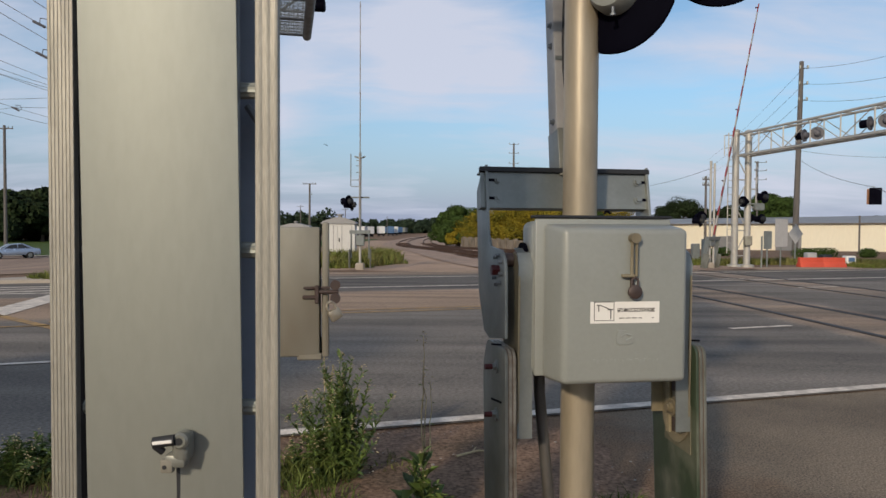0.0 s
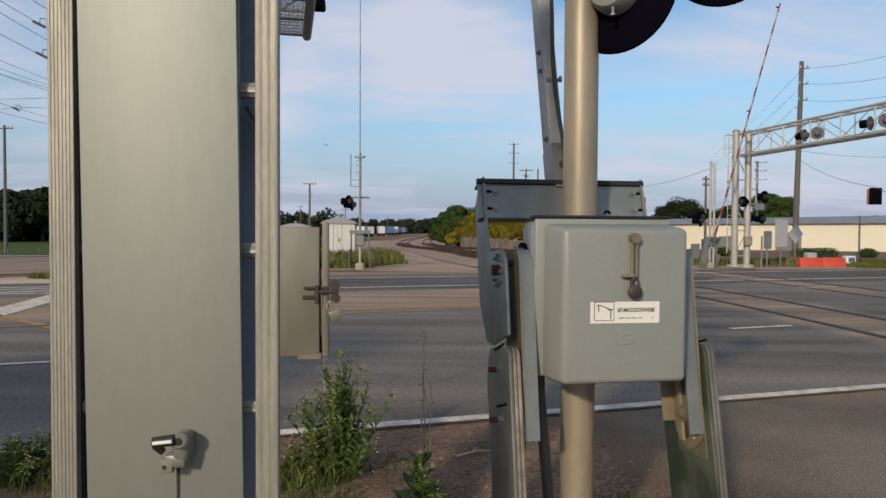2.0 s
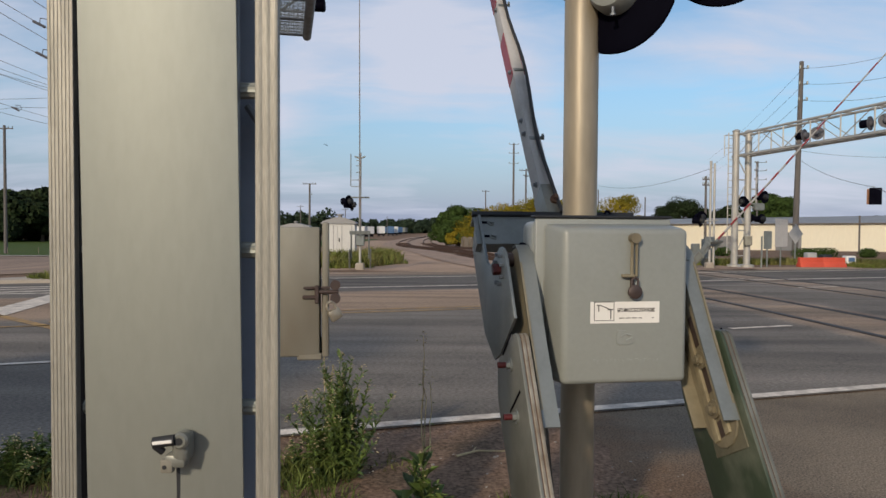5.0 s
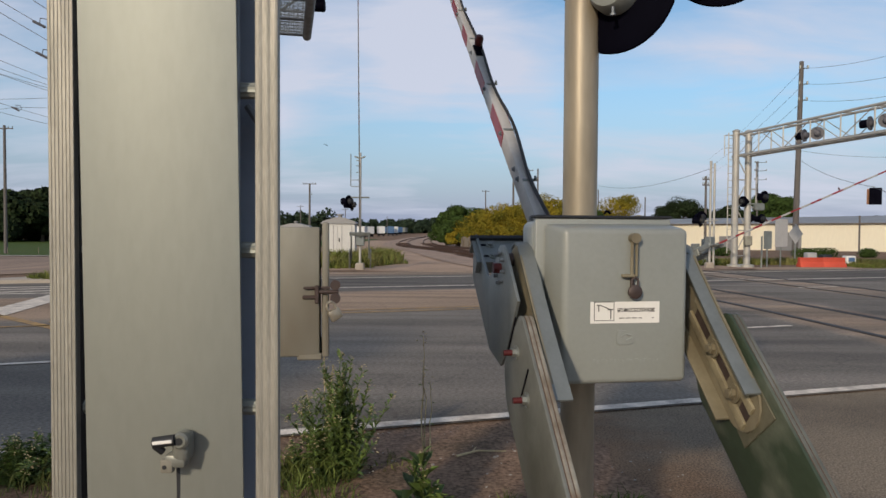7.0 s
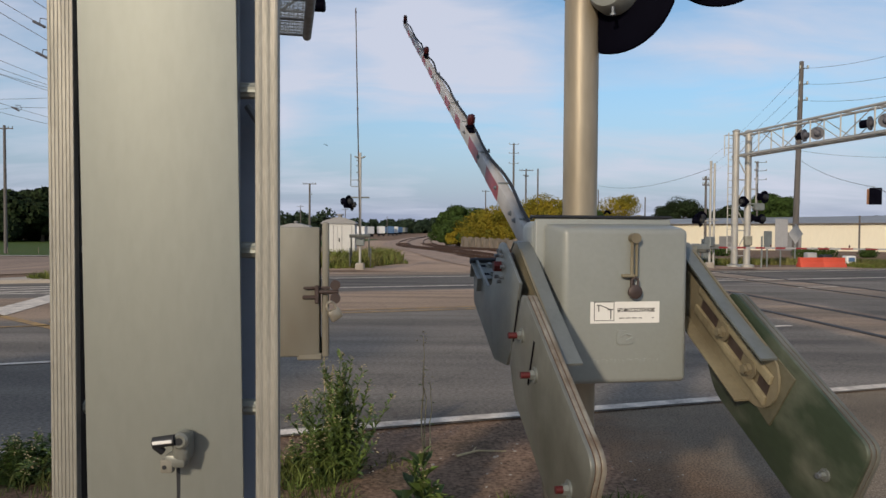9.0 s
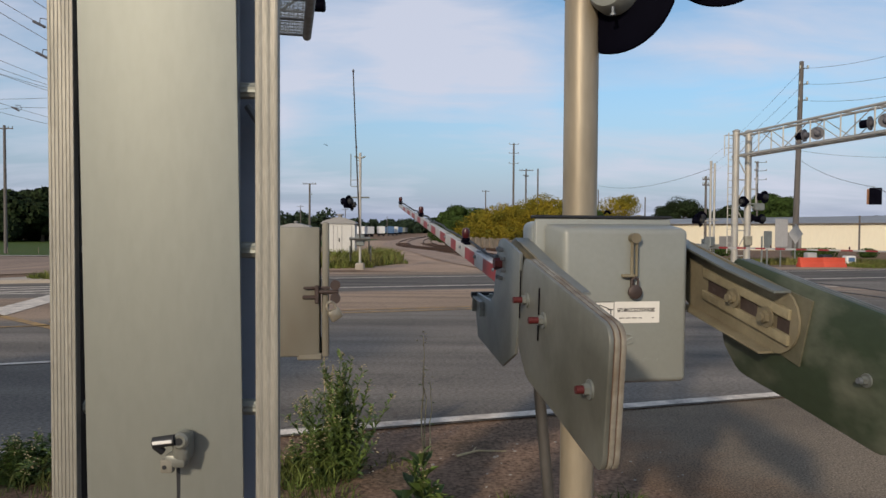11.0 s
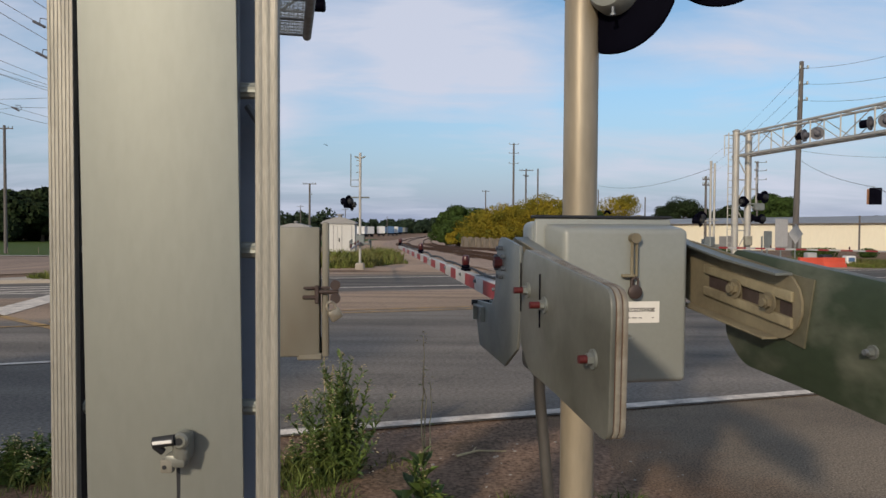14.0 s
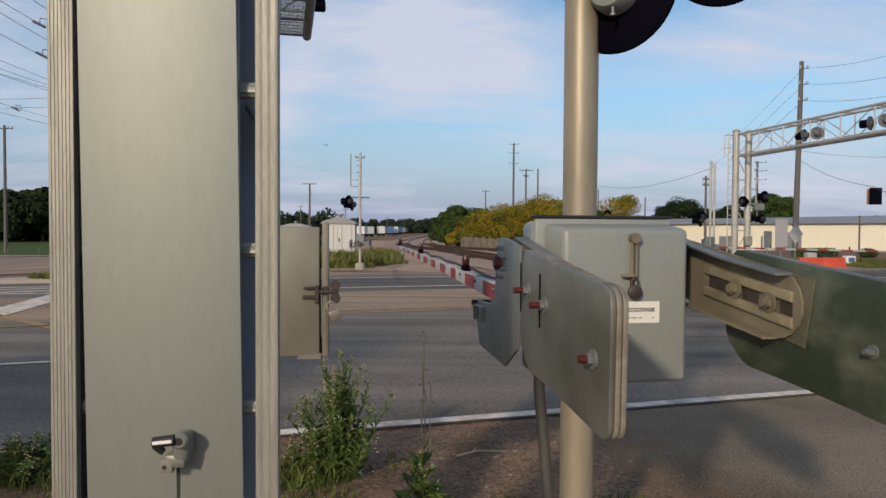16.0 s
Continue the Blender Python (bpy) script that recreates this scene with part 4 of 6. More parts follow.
    bm_plate(bm, rounded([(0.034, -0.302), (0.034, -0.248), (0.068, -0.248), (0.092, -0.262), (0.108, -0.275), (0.095, -0.302)], 0.014), "y", -0.2665, -0.26)
    bm_rod(bm, (0.048, -0.2675, -0.276), (0.066, -0.2675, -0.262), 0.003, 6)
    bm_rod(bm, (0.066, -0.2675, -0.262), (0.086, -0.2675, -0.268), 0.003, 6)
    bm_rod(bm, (0.07, -0.2675, -0.288), (0.094, -0.2675, -0.276), 0.003, 6)
    part("badge", bm, "case", t)
    bm = B()
    for k in range(16):
        bm_box(bm, (-0.052 + 0.0165 * k, -0.2625, -0.362 - 0.004 * (k % 2)), (0.010, 0.002, 0.012))
    part("raised_lettering", bm, "case", t)
    bm = B()
    bm_rod(bm, (-0.345, 0, 0), (0.46, 0, 0), 0.028, 20)
    part("shaft", bm, "bronze", t, "dark greasy drive shaft")
    bm = B()
    bm_lathe(bm, [(0.07, -0.262), (0.07, -0.248), (0.045, -0.245)], Matrix.Rotation(radians(90), 4, "Y"), 24)
    part("bearing", bm, "black", t)
    bm = B()
    bm_lathe(bm, [(0.045, 0.30), (0.07, 0.31), (0.07, 0.325)], Matrix.Rotation(radians(90), 4, "Y"), 24)
    part("bearing", bm, "black", t)
    bm = B()
    bm_box(bm, (0.10, -0.10, -0.452), (0.16, 0.14, 0.014), 0.003)
    bm_rod(bm, (0.09, -0.12, -0.46), (0.09, -0.12, -0.475), 0.012, 10)
    part("bottom_plate", bm, "black", t)
    bm = B()
    pts = [(0.012 * math.cos(a), 0.012 * math.sin(a)) for a in [math.pi * i / 6 for i in range(7)]]
    for a, b in zip(pts, pts[1:]):
        bm_rod(bm, (0.075 + a[0], -0.06, 0.185 + a[1]), (0.075 + b[0], -0.06, 0.185 + b[1]), 0.005, 8)
    part("lifting_eye", bm, "black", t)
    return t


gate_machine()
lk = thing("padlock", (0.707, 2.483, 1.326), "round dark bronze padlock on the case handle", "padlock", "padlocks", GATE_TURN)
bm = B()
bm_lathe(bm, [(0.018, -0.010), (0.026, -0.006), (0.026, 0.006), (0.018, 0.010)], Matrix.Rotation(radians(90), 4, "X"), 22)
part("lock_body", bm, "bronze", lk)
bm = B()
for a, b in (((-0.012, 0.015), (-0.012, 0.045)), ((-0.012, 0.045), (0, 0.055)), ((0, 0.055), (0.012, 0.045)), ((0.012, 0.045), (0.012, 0.015))):
    bm_rod(bm, (a[0], 0, a[1]), (b[0], 0, b[1]), 0.004, 8)
part("shackle", bm, "bronze", lk)


def conduit():
    t = thing("conduit", (0.401, 2.804, 0.981), "black flexible cable conduit under the gate case", "conduit")
    bm = B()
    o = Vector((0.401, 2.804, 0.981))
    path = [Vector(p) - o for p in ((0.401, 2.804, 1.031), (0.406, 2.805, 0.871), (0.43, 2.809, 0.631), (0.445, 2.811, 0.481), (0.458, 2.824, 0.331), (0.457, 2.833, -0.019))]
    for a, b in zip(path, path[1:]):
        bm_rod(bm, a, b, 0.024, 14)
        bmesh.ops.create_uvsphere(bm, u_segments=14, v_segments=8, radius=0.024, matrix=Matrix.Translation(b))
    part("hose", bm, "conduit", t)
    bm = B()
    bm_rod(bm, path[0], path[1] * 0.5 + path[0] * 0.5, 0.032, 16)
    part("coupling", bm, "galv", t)
    bm = B()
    bm_rod(bm, path[4], path[4] + Vector((0, 0, -0.05)), 0.034, 16)
    part("coupling", bm, "galv", t)


conduit()

# ---- the moving gate: its own space, x along the shaft, y out over the road, z up when lowered ----
WEIGHT = rounded([(-0.355, 0.058), (-1.125, -0.02), (-1.115, -0.392), (-0.73, -0.365), (-0.43, -0.352), (-0.31, -0.26)], 0.05)


def bolt(parent, x, y, z, out, cap="red_cap", size=1.0):
    s = 1 if out > 0 else -1
    bm = B()
    bm_rod(bm, (x, y, z), (x + s * 0.006, y, z), 0.026 * size, 16)
    bm_rod(bm, (x + s * 0.006, y, z), (x + s * 0.02, y, z), 0.016 * size, 6)
    b = part("bolt", bm, "primer" if cap == "primer" else "galv", parent)
    bm = B()
    bm_rod(bm, (x + s * 0.02, y, z), (x + s * abs(out), y, z), 0.011 * size, 12)
    part("bolt_end", bm, cap, b)
    return b


def channel_arm(parent, web, s, plate):
    """One side arm: hub plate, lobe to the bracket, slotted channel; the flanges turn towards the case."""
    hub = [(-0.05 + 0.092 * math.cos(radians(a)), 0.092 * math.sin(radians(a))) for a in range(100, -20, -20)]
    outline = hub + [(0.075, -0.15), (0.13, -0.19), (0.44, -0.205), (0.43, -0.285), (0.36, -0.40), (-0.10, -0.405), (-0.28, -0.31), (-0.31, -0.21), (-0.31, 0.062), (-0.15, 0.082)]
    if plate != web:
        outline = hub + [(0.075, -0.15), (0.13, -0.19), (0.44, -0.205), (0.43, -0.285), (0.36, -0.33), (0.02, -0.33), (-0.07, -0.20), (-0.07, 0.06)]
    bm = B()
    lo, hi = sorted((plate, plate + s * 0.012))
    bm_plate(bm, outline, "x", lo, hi, 0.002)
    part("side_plate", bm, "galv", parent, "cut galvanised steel side plate")
    # flanged slotted channel carrying the weights
    bm = B()
    w0 = web + s * 0.056
    lo, hi = sorted((w0, w0 + s * 0.008))
    end = [(-0.635 - 0.118 * math.sin(radians(a)) * 1.03, -0.114 + 0.112 * math.cos(radians(a))) for a in range(0, 181, 20)]
    bm_plate(bm, [(0.03, 0.02), (0.005, 0.07), (-0.03, 0.086), (-0.10, 0.08)] + end + [(-0.10, -0.168), (0.02, -0.12)], "x", lo, hi)
    part("channel_web", bm, "primer", parent, "cream primed steel channel")
    lo, hi = sorted((w0, w0 + s * 0.06))
    for z0, z1 in ((0.062, -0.002), (-0.168, -0.226)):
        bm = B()
        if z0 > 0:
            line = [(0.045, 0.02), (0.02, 0.066), (-0.03, 0.084), (-0.10, 0.068), (-0.40, 0.018), (-0.70, -0.018)]
            bm_plate(bm, line + [(y, z + 0.008) for y, z in reversed(line)], "x", lo, hi)
        else:
            bm_plate(bm, [(-0.10, z0), (-0.64, z1 + 0.006), (-0.64, z1 - 0.002), (-0.10, z0 - 0.008)], "x", lo, hi, 0.003)
        part("channel_flange", bm, "galv" if z0 > 0 else "primer", parent)
    lo, hi = sorted((w0 + s * 0.008, w0 + s * 0.02))
    for dz in (0.0, -0.083):
        bm = B()
        bm_plate(bm, [(-0.21, -0.008 + dz), (-0.72, -0.068 + dz), (-0.72, -0.100 + dz), (-0.21, -0.040 + dz)], "x", lo, hi, 0.002)
        part("slide_bar", bm, "slide", parent, "cream primed slide bar")
    # dark plates on the web paint in the shade of its slots
    for y0, y1 in ((-0.235, -0.36), (-0.45, -0.545), (-0.655, -0.715)):
        k0, k1 = (-0.012 - 0.1176 * (-0.21 - q) for q in (y0, y1))
        bm = B()
        bm_plate(bm, [(y0, k0 - 0.034), (y1, k1 - 0.034), (y1, k1 - 0.076), (y0, k0 - 0.076)], "x", *sorted((w0 + s * 0.0085, w0 + s * 0.0095)))
        part("slot_shade", bm, "bronze", parent, "dark plate painting the shade of a slot")
    bm = B()
    lo, hi = sorted((web + s * 0.0475, web + s * 0.0535))
    bm_plate(bm, [(-0.60, -0.004), (-0.795, -0.026), (-0.755, -0.24), (-0.58, -0.21)], "x", lo, hi)
    part("backing_plate", bm, "olive" if s < 0 else "weight", parent)


gate = thing("crossing_gate", GATE, "red and white crossing gate arm with grey counterweights", "crossing gate")
L0, R0, R1 = -0.352, 0.482, 0.402
channel_arm(gate, L0, 1, L0)
channel_arm(gate, R0, -1, R1)
for web, s, mat in ((L0, 1, "weight"), (R0, -1, "weight_green")):
    for k in range(3):
        lo, hi = sorted((web + s * 0.016 * k, web + s * (0.0135 + 0.016 * k)))
        bm = B()
        bm_plate(bm, [(y, z) for y, z in WEIGHT], "x", lo, hi, 0.003)
        part("counterweight", bm, (mat, "plate_edge", "plate_edge")[k] if s > 0 else ("weight", "weight", mat)[k], gate, "stacked grey steel counterweight plate" if s > 0 else "algae-stained steel counterweight plate")
    bm = B()
    bm_plate(bm, [(y * 0.994 - 0.004, z * 0.985 - 0.002) for y, z in WEIGHT], "x", *sorted((web + s * 0.002, web + s * 0.044)))
    part("rusty_core", bm, "rust", gate, "rust showing in the seams")
    # black strips paint in the shade inside the weight slots
    for y, z0, z1 in ((-0.335, 0.005, -0.165), (-0.56, -0.02, -0.19)):
        x = web - s * 0.0015
        bm = B()
        bm_box(bm, (x, y, (z0 + z1) / 2), (0.003, 0.008, z0 - z1), 0)
        part("slot", bm, "black", gate)
for y, z in ((-0.423, -0.083), (-0.614, -0.112)):
    bolt(gate, L0, y, z, -0.05)
    bolt(gate, 0.408, y, z, -0.03, "primer", 1.35)
bolt(gate, L0, -1.02, -0.203, -0.04)
bolt(gate, 0.437, -1.02, -0.203, -0.03, "galv_dark", 0.75)
# hub nut and the ring of small bolts
bm = B()
bm_rod(bm, (L0 - 0.03, -0.04, -0.008), (L0, -0.04, -0.008), 0.022, 6)
part("hub_nut", bm, "red_cap", gate, "red hub nut")
for a in range(20, 380, 45):
    y, z = -0.04 + 0.060 * math.cos(radians(a)), -0.008 + 0.060 * math.sin(radians(a))
    bm = B()
    bm_rod(bm, (L0 - 0.016, y, z), (L0, y, z), 0.008, 6)
    part("small_bolt", bm, "galv_dark", gate)

# cross channel between the side arms
bm = B()
bm_box(bm, ((L0 + R1) / 2 - 0.01, 0.335, -0.222), (R1 - L0 + 0.02, 0.165, 0.008))
bm_box(bm, ((L0 + R1) / 2 - 0.01, 0.256, -0.252), (R1 - L0 + 0.02, 0.008, 0.06))
bm_box(bm, ((L0 + R1) / 2 - 0.01, 0.414, -0.258), (R1 - L0 + 0.02, 0.008, 0.066))
part("cross_channel", bm, "galv", gate, "galvanised steel cross channel")
bm = B()
bm_box(bm, ((L0 + R1) / 2 - 0.01, 0.421, -0.214), (R1 - L0 + 0.03, 0.022, 0.024), 0.002)
part("channel_lip", bm, "dark_and_shade", gate, "dark upper lip of the channel")
for x in (L0 + 0.06, R1 - 0.05):
    for y in (0.375, 0.295):
        bm = B()
        bm_rod(bm, (x, y, -0.219), (x, y, -0.213), 0.019, 16)
        bm_rod(bm, (x, y, -0.219), (x, y, -0.203), 0.012, 6)
        part("bracket_bolt", bm, "galv", gate)
        # black strip paints in the shade inside the bolt slot
        bm = B()
        bm_box(bm, (x + (-0.028 if x < 0 else 0.028), y, -0.217), (0.03, 0.012, 0.003))
        part("bracket_slot", bm, "black", gate)
# arm foot and the long tapered arm
bm = B()
bm_plate(bm, [(0.40, -0.205), (0.40, -0.355), (0.62, -0.355), (0.62, -0.215)], "x", -0.014, 0.054, 0.004)
part("arm_foot", bm, "weight", gate)
bm = B()
bm_rod(bm, (0.034, 0.51, -0.21), (0.034, 0.51, -0.195), 0.022, 16)
bm_rod(bm, (0.034, 0.51, -0.195), (0.034, 0.51, -0.175), 0.013, 6)
part("pivot_bolt", bm, "rust", gate, "rusty shear bolt")
ARM0, ARM1 = 0.56, 8.50


def arm_at(y):
    """Centre height, half height and half width of the arm."""
    t = (y - ARM0) / (ARM1 - ARM0)
    return -0.287 + 0.015 * (y - ARM0), 0.058 - 0.030 * t, 0.034 - 0.016 * t


def arm_piece(name, y0, y1, material, parent, grow=0.0, side=0):
    bm = B()
    v = []
    for y in (y0, y1):
        z, h, w = arm_at(y)
        c = 0.020
        if side:
            xs = (c + side * w, c + side * (w + 0.003))
        else:
            xs = (c - w, c + w)
        v += [bm.verts.new((x, y, z + k * (h + grow))) for x, k in ((xs[0], -1), (xs[1], -1), (xs[1], 1), (xs[0], 1))]
    f = [bm.faces.new((v[0], v[1], v[2], v[3])), bm.faces.new((v[4], v[5], v[6], v[7]))]
    for i in range(4):
        f.append(bm.faces.new((v[i], v[(i + 1) % 4], v[4 + (i + 1) % 4], v[4 + i])))
    bmesh.ops.recalc_face_normals(bm, faces=f)
    if not side:
        bmesh.ops.bevel(bm, geom=bm.edges[:], offset=0.006, segments=2, affect="EDGES", profile=0.5)
    return part(name, bm, material, parent)


beam = arm_piece("arm", ARM0, ARM1, "arm_white", gate)
tagged(beam, "long tapered white gate arm")
for y, y1 in [(1.47, 1.85), (2.16, 2.52), (2.96, 3.20), (3.54, 3.84), (4.18, 4.48)] + [(4.84 + 0.64 * k, 5.14 + 0.64 * k) for k in range(5)]:
    for side in (-1, 1):
        arm_piece("stripe", y, y1, "red", beam, -0.006, side)
# splice bolts on the side, cable lugs on top, lamps and the lamp cable
for y in (0.66, 1.02, 1.12, 1.52, 2.12, 2.72, 3.5, 4.7):
    z, h, w = arm_at(y)
    bm = B()
    bm_rod(bm, (0.02 - w - 0.016, y, z + h * 0.35), (0.02 - w, y, z + h * 0.35), 0.010, 8)
    bm_rod(bm, (0.02 - w - 0.004, y, z + h * 0.35), (0.02 - w, y, z + h * 0.35), 0.016, 12)
    part("splice_bolt", bm, "galv_dark", beam)
for y in (0.95, 1.50, 2.12, 2.9, 3.5, 4.7, 6.2, 7.2):
    z, h, w = arm_at(y)
    bm = B()
    bm_box(bm, (0.03, y, z + h + 0.003), (2 * w + 0.012, 0.02, 0.006), 0.001)
    bm_box(bm, (w + 0.026, y, z + h + 0.014), (0.012, 0.026, 0.022), 0.003)
    part("cable_lug", bm, "galv", beam)
for y, s in ((2.66, 0.86), (5.62, 0.85), (8.38, 0.8)):
    z, h, w = arm_at(y)
    bm = B()
    bm_box(bm, (0.02, y, z + h + 0.010), (0.05, 0.17, 0.018), 0.004)
    bm_lathe(bm, [(0.022, 0.0), (0.036, 0.01), (0.03, 0.03)], Matrix.Translation((0.02, y, z + h + 0.018)), 16)
    lampb = part("lamp_base", bm, "black", beam, "black lamp bracket")
    bm = B()
    bm_lathe(bm, [(0.022 * s, 0.03), (0.034 * s, 0.045), (0.038 * s, 0.10 * s), (0.028 * s, 0.128 * s), (0.008, 0.136 * s)], Matrix.Translation((0.02, y, z + h + 0.01)), 18)
    part("lamp", bm, "lens", lampb, "dark red gate lamp")
bm = B()
run = [(0.05, 0.42, -0.19)]
for i in range(60):
    y = 0.5 + (8.35 - 0.5) * i / 59
    z, h, w = arm_at(max(y, ARM0))
    run.append((0.04 + 0.012 * math.sin(y * 5.1), y, z + h + 0.010 + 0.018 * abs(math.sin(y * 3.3))))
bm_tube(bm, run, 0.010, 8)
part("cable", bm, "rubber", beam, "black lamp cable")


# ---- plants ----
def leafy(bm, rng, centre, radii, n, size, flat=0.0):
    """Leaf clumps near the surface of a lobe."""
    for _ in range(n):
        while True:
            v = Vector((rng.uniform(-1, 1), rng.uniform(-1, 1), rng.uniform(-1, 1)))
            if 0.3 < v.length < 1:
                break
        v = v.normalized() * (0.6 + 0.5 * rng.random() ** 0.7)
        p = Vector((centre[0] + v.x * radii[0], centre[1] + v.y * radii[1], centre[2] + v.z * radii[2]))
        s = size * rng.uniform(0.5, 1.2)
        out = (v.normalized() + Vector((rng.gauss(0, 0.5), rng.gauss(0, 0.5), rng.gauss(0, 0.5)))).normalized()
        a = out.orthogonal().normalized()
        a = Matrix.Rotation(rng.uniform(0, 6.28), 3, out) @ a
        b = out.cross(a)
        q = [bm.verts.new(p + a * s * x + b * s * y) for x, y in ((-0.6, 0), (0, -0.42), (0.6, 0.05), (0.05, 0.45))]
        bm.faces.new(q)


def tree(at, height, width, material, label, seed, leaf=0.35, n=3600, clear=0.12, group="trees", lobes=13):
    rng = random.Random(seed)
    t = thing("tree", at, label, "tree", group)
    bm = B()
    r = height * 0.022 + 0.05
    bm_rod(bm, (0, 0, -0.1), (0.02 * height, 0, height * 0.35), r * 1.25, 9, r * 0.8)
    limbs = []
    crown = B()
    for i in range(lobes):
        a = rng.uniform(0, 2 * math.pi)
        k = rng.uniform(0.1, 1.0) ** 0.7
        h = rng.uniform(clear + 0.14, 0.86)
        spread = width * 0.5 * (1.0 - 0.55 * max(0, (h - 0.5) * 2)) * 0.72
        c = (math.cos(a) * k * spread, math.sin(a) * k * spread, height * h)
        rr = width * rng.uniform(0.09, 0.22)
        leafy(crown, rng, c, (rr, rr, rr * 0.72), n // lobes, leaf)
        bm_rod(bm, (0.02 * height, 0, height * min(0.35, h * 0.7)), c, r * 0.5, 6, r * 0.12)
    part("trunk", bm, "bark", t)
    part("crown", crown, material, t, "", False)
    return t


def woods(name, pts, height, depth, material, label, seed, n, leaf):
    """A far belt of trees, too many to count."""
    rng = random.Random(seed)
    bm = B()
    for (x0, y0), (x1, y1) in zip(pts, pts[1:]):
        long = math.hypot(x1 - x0, y1 - y0)
        k = int(long / (height * 0.27)) + 1
        for i in range(k):
            u = (i + rng.random()) / k
            x, y = x0 + (x1 - x0) * u, y0 + (y1 - y0) * u + rng.uniform(0, depth)
            hh = height * rng.uniform(0.72, 1.12)
            z = lie(x, y)
            for j in range(4):
                w = hh * rng.uniform(0.26, 0.38)
                leafy(bm, rng, (x + rng.uniform(-0.3, 0.3) * hh, y, z + hh * (0.22 + 0.2 * j)), (w, w, w * 0.75), n, leaf)
    ob = part(name, bm, material, None, "", False)
    return tagged(ob, label, "woods", kind="stuff")


def grass(name, spots, material, label, seed, blade=0.25, wide=0.008):
    """Blades: spots of (x, y, radius x, radius y, number, height)."""
    rng = random.Random(seed)
    bm = B()
    for x, y, rx, ry, n, h in spots:
        for _ in range(n):
            a, k = rng.uniform(0, 2 * math.pi), math.sqrt(rng.random())
            p = Vector((x + math.cos(a) * k * rx, y + math.sin(a) * k * ry, 0))
            p.z = lie(p.x, p.y) - 0.035
            hh = h * rng.uniform(0.45, 1.15) * (1.15 - 0.5 * k)
            lean = Vector((rng.gauss(0, 0.3), rng.gauss(0, 0.3), 1)) * hh
            turn = rng.uniform(0, math.pi)
            s = Vector((math.cos(turn), math.sin(turn), 0)) * wide * rng.uniform(0.6, 1.3) * (1 + h)
            mid = p + lean * 0.55 + Vector((0, 0, hh * 0.05))
            tip = p + lean + Vector((lean.x * 0.6, lean.y * 0.6, -0.12 * hh))
            v = [bm.verts.new(q) for q in (p - s, p + s, mid + s * 0.7, mid - s * 0.7, tip)]
            bm.faces.new((v[0], v[1], v[2], v[3]))
            bm.faces.new((v[3], v[2], v[4]))
    ob = part(name, bm, material, None, "", False)
    return tagged(ob, label, "grass", kind="stuff")


def weed(at, stems, height, spread, seed, label, leaf=0.06, bare=0.0, dry=0.0, per=46, broad=0.16, rise=1.0):
    """A weed of upright stems set with narrow leaves."""
    rng = random.Random(seed)
    t = thing("weed", at, label, "weed", "weeds")
    stem, leaves, tips = B(), B(), B()
    for i in range(stems):
        a, k = rng.uniform(0, 2 * math.pi), rng.random()
        d = Vector((math.cos(a) * spread * k, math.sin(a) * spread * k * 0.8, 0))
        h = height * rng.uniform(0.55, 1.0) * (1.08 - 0.45 * k)
        p = d * 0.35
        last = p
        m = 9
        for j in range(1, m + 1):
            u = j / m
            q = p + d * 0.75 * u ** 1.5 + Vector((rng.gauss(0, 0.006), rng.gauss(0, 0.006), h * u))
            bm_rod(stem, last, q, (0.006 if dry else 0.0042) * (1.1 - u * 0.7), 5)
            for _ in range(int(per / m)):
                if u < bare:
                    continue
                g = last.lerp(q, rng.random())
                b = rng.uniform(0, 2 * math.pi)
                o = Vector((math.cos(b), math.sin(b), rng.uniform(0.1, 1.0) * rise)).normalized()
                s = leaf * rng.uniform(0.5, 1.25) * (1.15 - 0.55 * u)
                w = o.cross(Vector((0, 0, 1))).normalized() * s * broad
                tip = g + o * s + Vector((0, 0, -0.3 * s))
                midp = g + o * s * 0.5
                v = [leaves.verts.new(x) for x in (g, midp + w, tip, midp - w)]
                leaves.faces.new(v)
            last = q
        for _ in range(8):
            g = last + Vector((rng.gauss(0, 0.012), rng.gauss(0, 0.012), rng.uniform(-0.06, 0.03)))
            s = 0.008
            v = [tips.verts.new(g + Vector(x) * s) for x in ((-1, 0, 0), (0, -1, 0.6), (1, 0, 0), (0, 1, 0.6))]
            tips.faces.new(v)
    tagged(part("stem", stem, "straw" if dry else "leaf", t), kind="stuff")
    tagged(part("foliage", leaves, "straw" if dry > 0.5 else "leaf", t, "", False), kind="stuff")
    tagged(part("seed_head", tips, "straw", t, "", False), kind="stuff")
    return t


# weeds at the foot of the signals
weed((-0.648, 4.28, -0.03), 46, 0.80, 0.36, 3, "leafy green weed growing at the edge of the road", 0.105, per=76, rise=2.0, broad=0.13)
weed((-0.789, 4.45, -0.03), 4, 1.02, 0.16, 31, "tall thin dry weed with bare stems beside the road", 0.05, 0.3, per=22, dry=0.4)
weed((-0.786, 4.2, -0.03), 14, 0.34, 0.26, 32, "low green weed among dirt", 0.08)
weed((-0.101, 3.75, -0.03), 3, 1.08, 0.16, 4, "tall spindly weed with sparse leaves", 0.05, 0.25, per=16, dry=0.4)
weed((-0.106, 3.5, -0.03), 4, 0.55, 0.08, 5, "broad-leaved green weed in the dirt", 0.23, per=18, broad=0.16, rise=2.4)
weed((-2.571, 4.25, -0.03), 22, 0.28, 0.40, 6, "low leafy weed by the road edge", 0.09)
weed((-2.634, 4.1, -0.03), 20, 0.30, 0.36, 7, "low leafy weed by the road edge", 0.09)
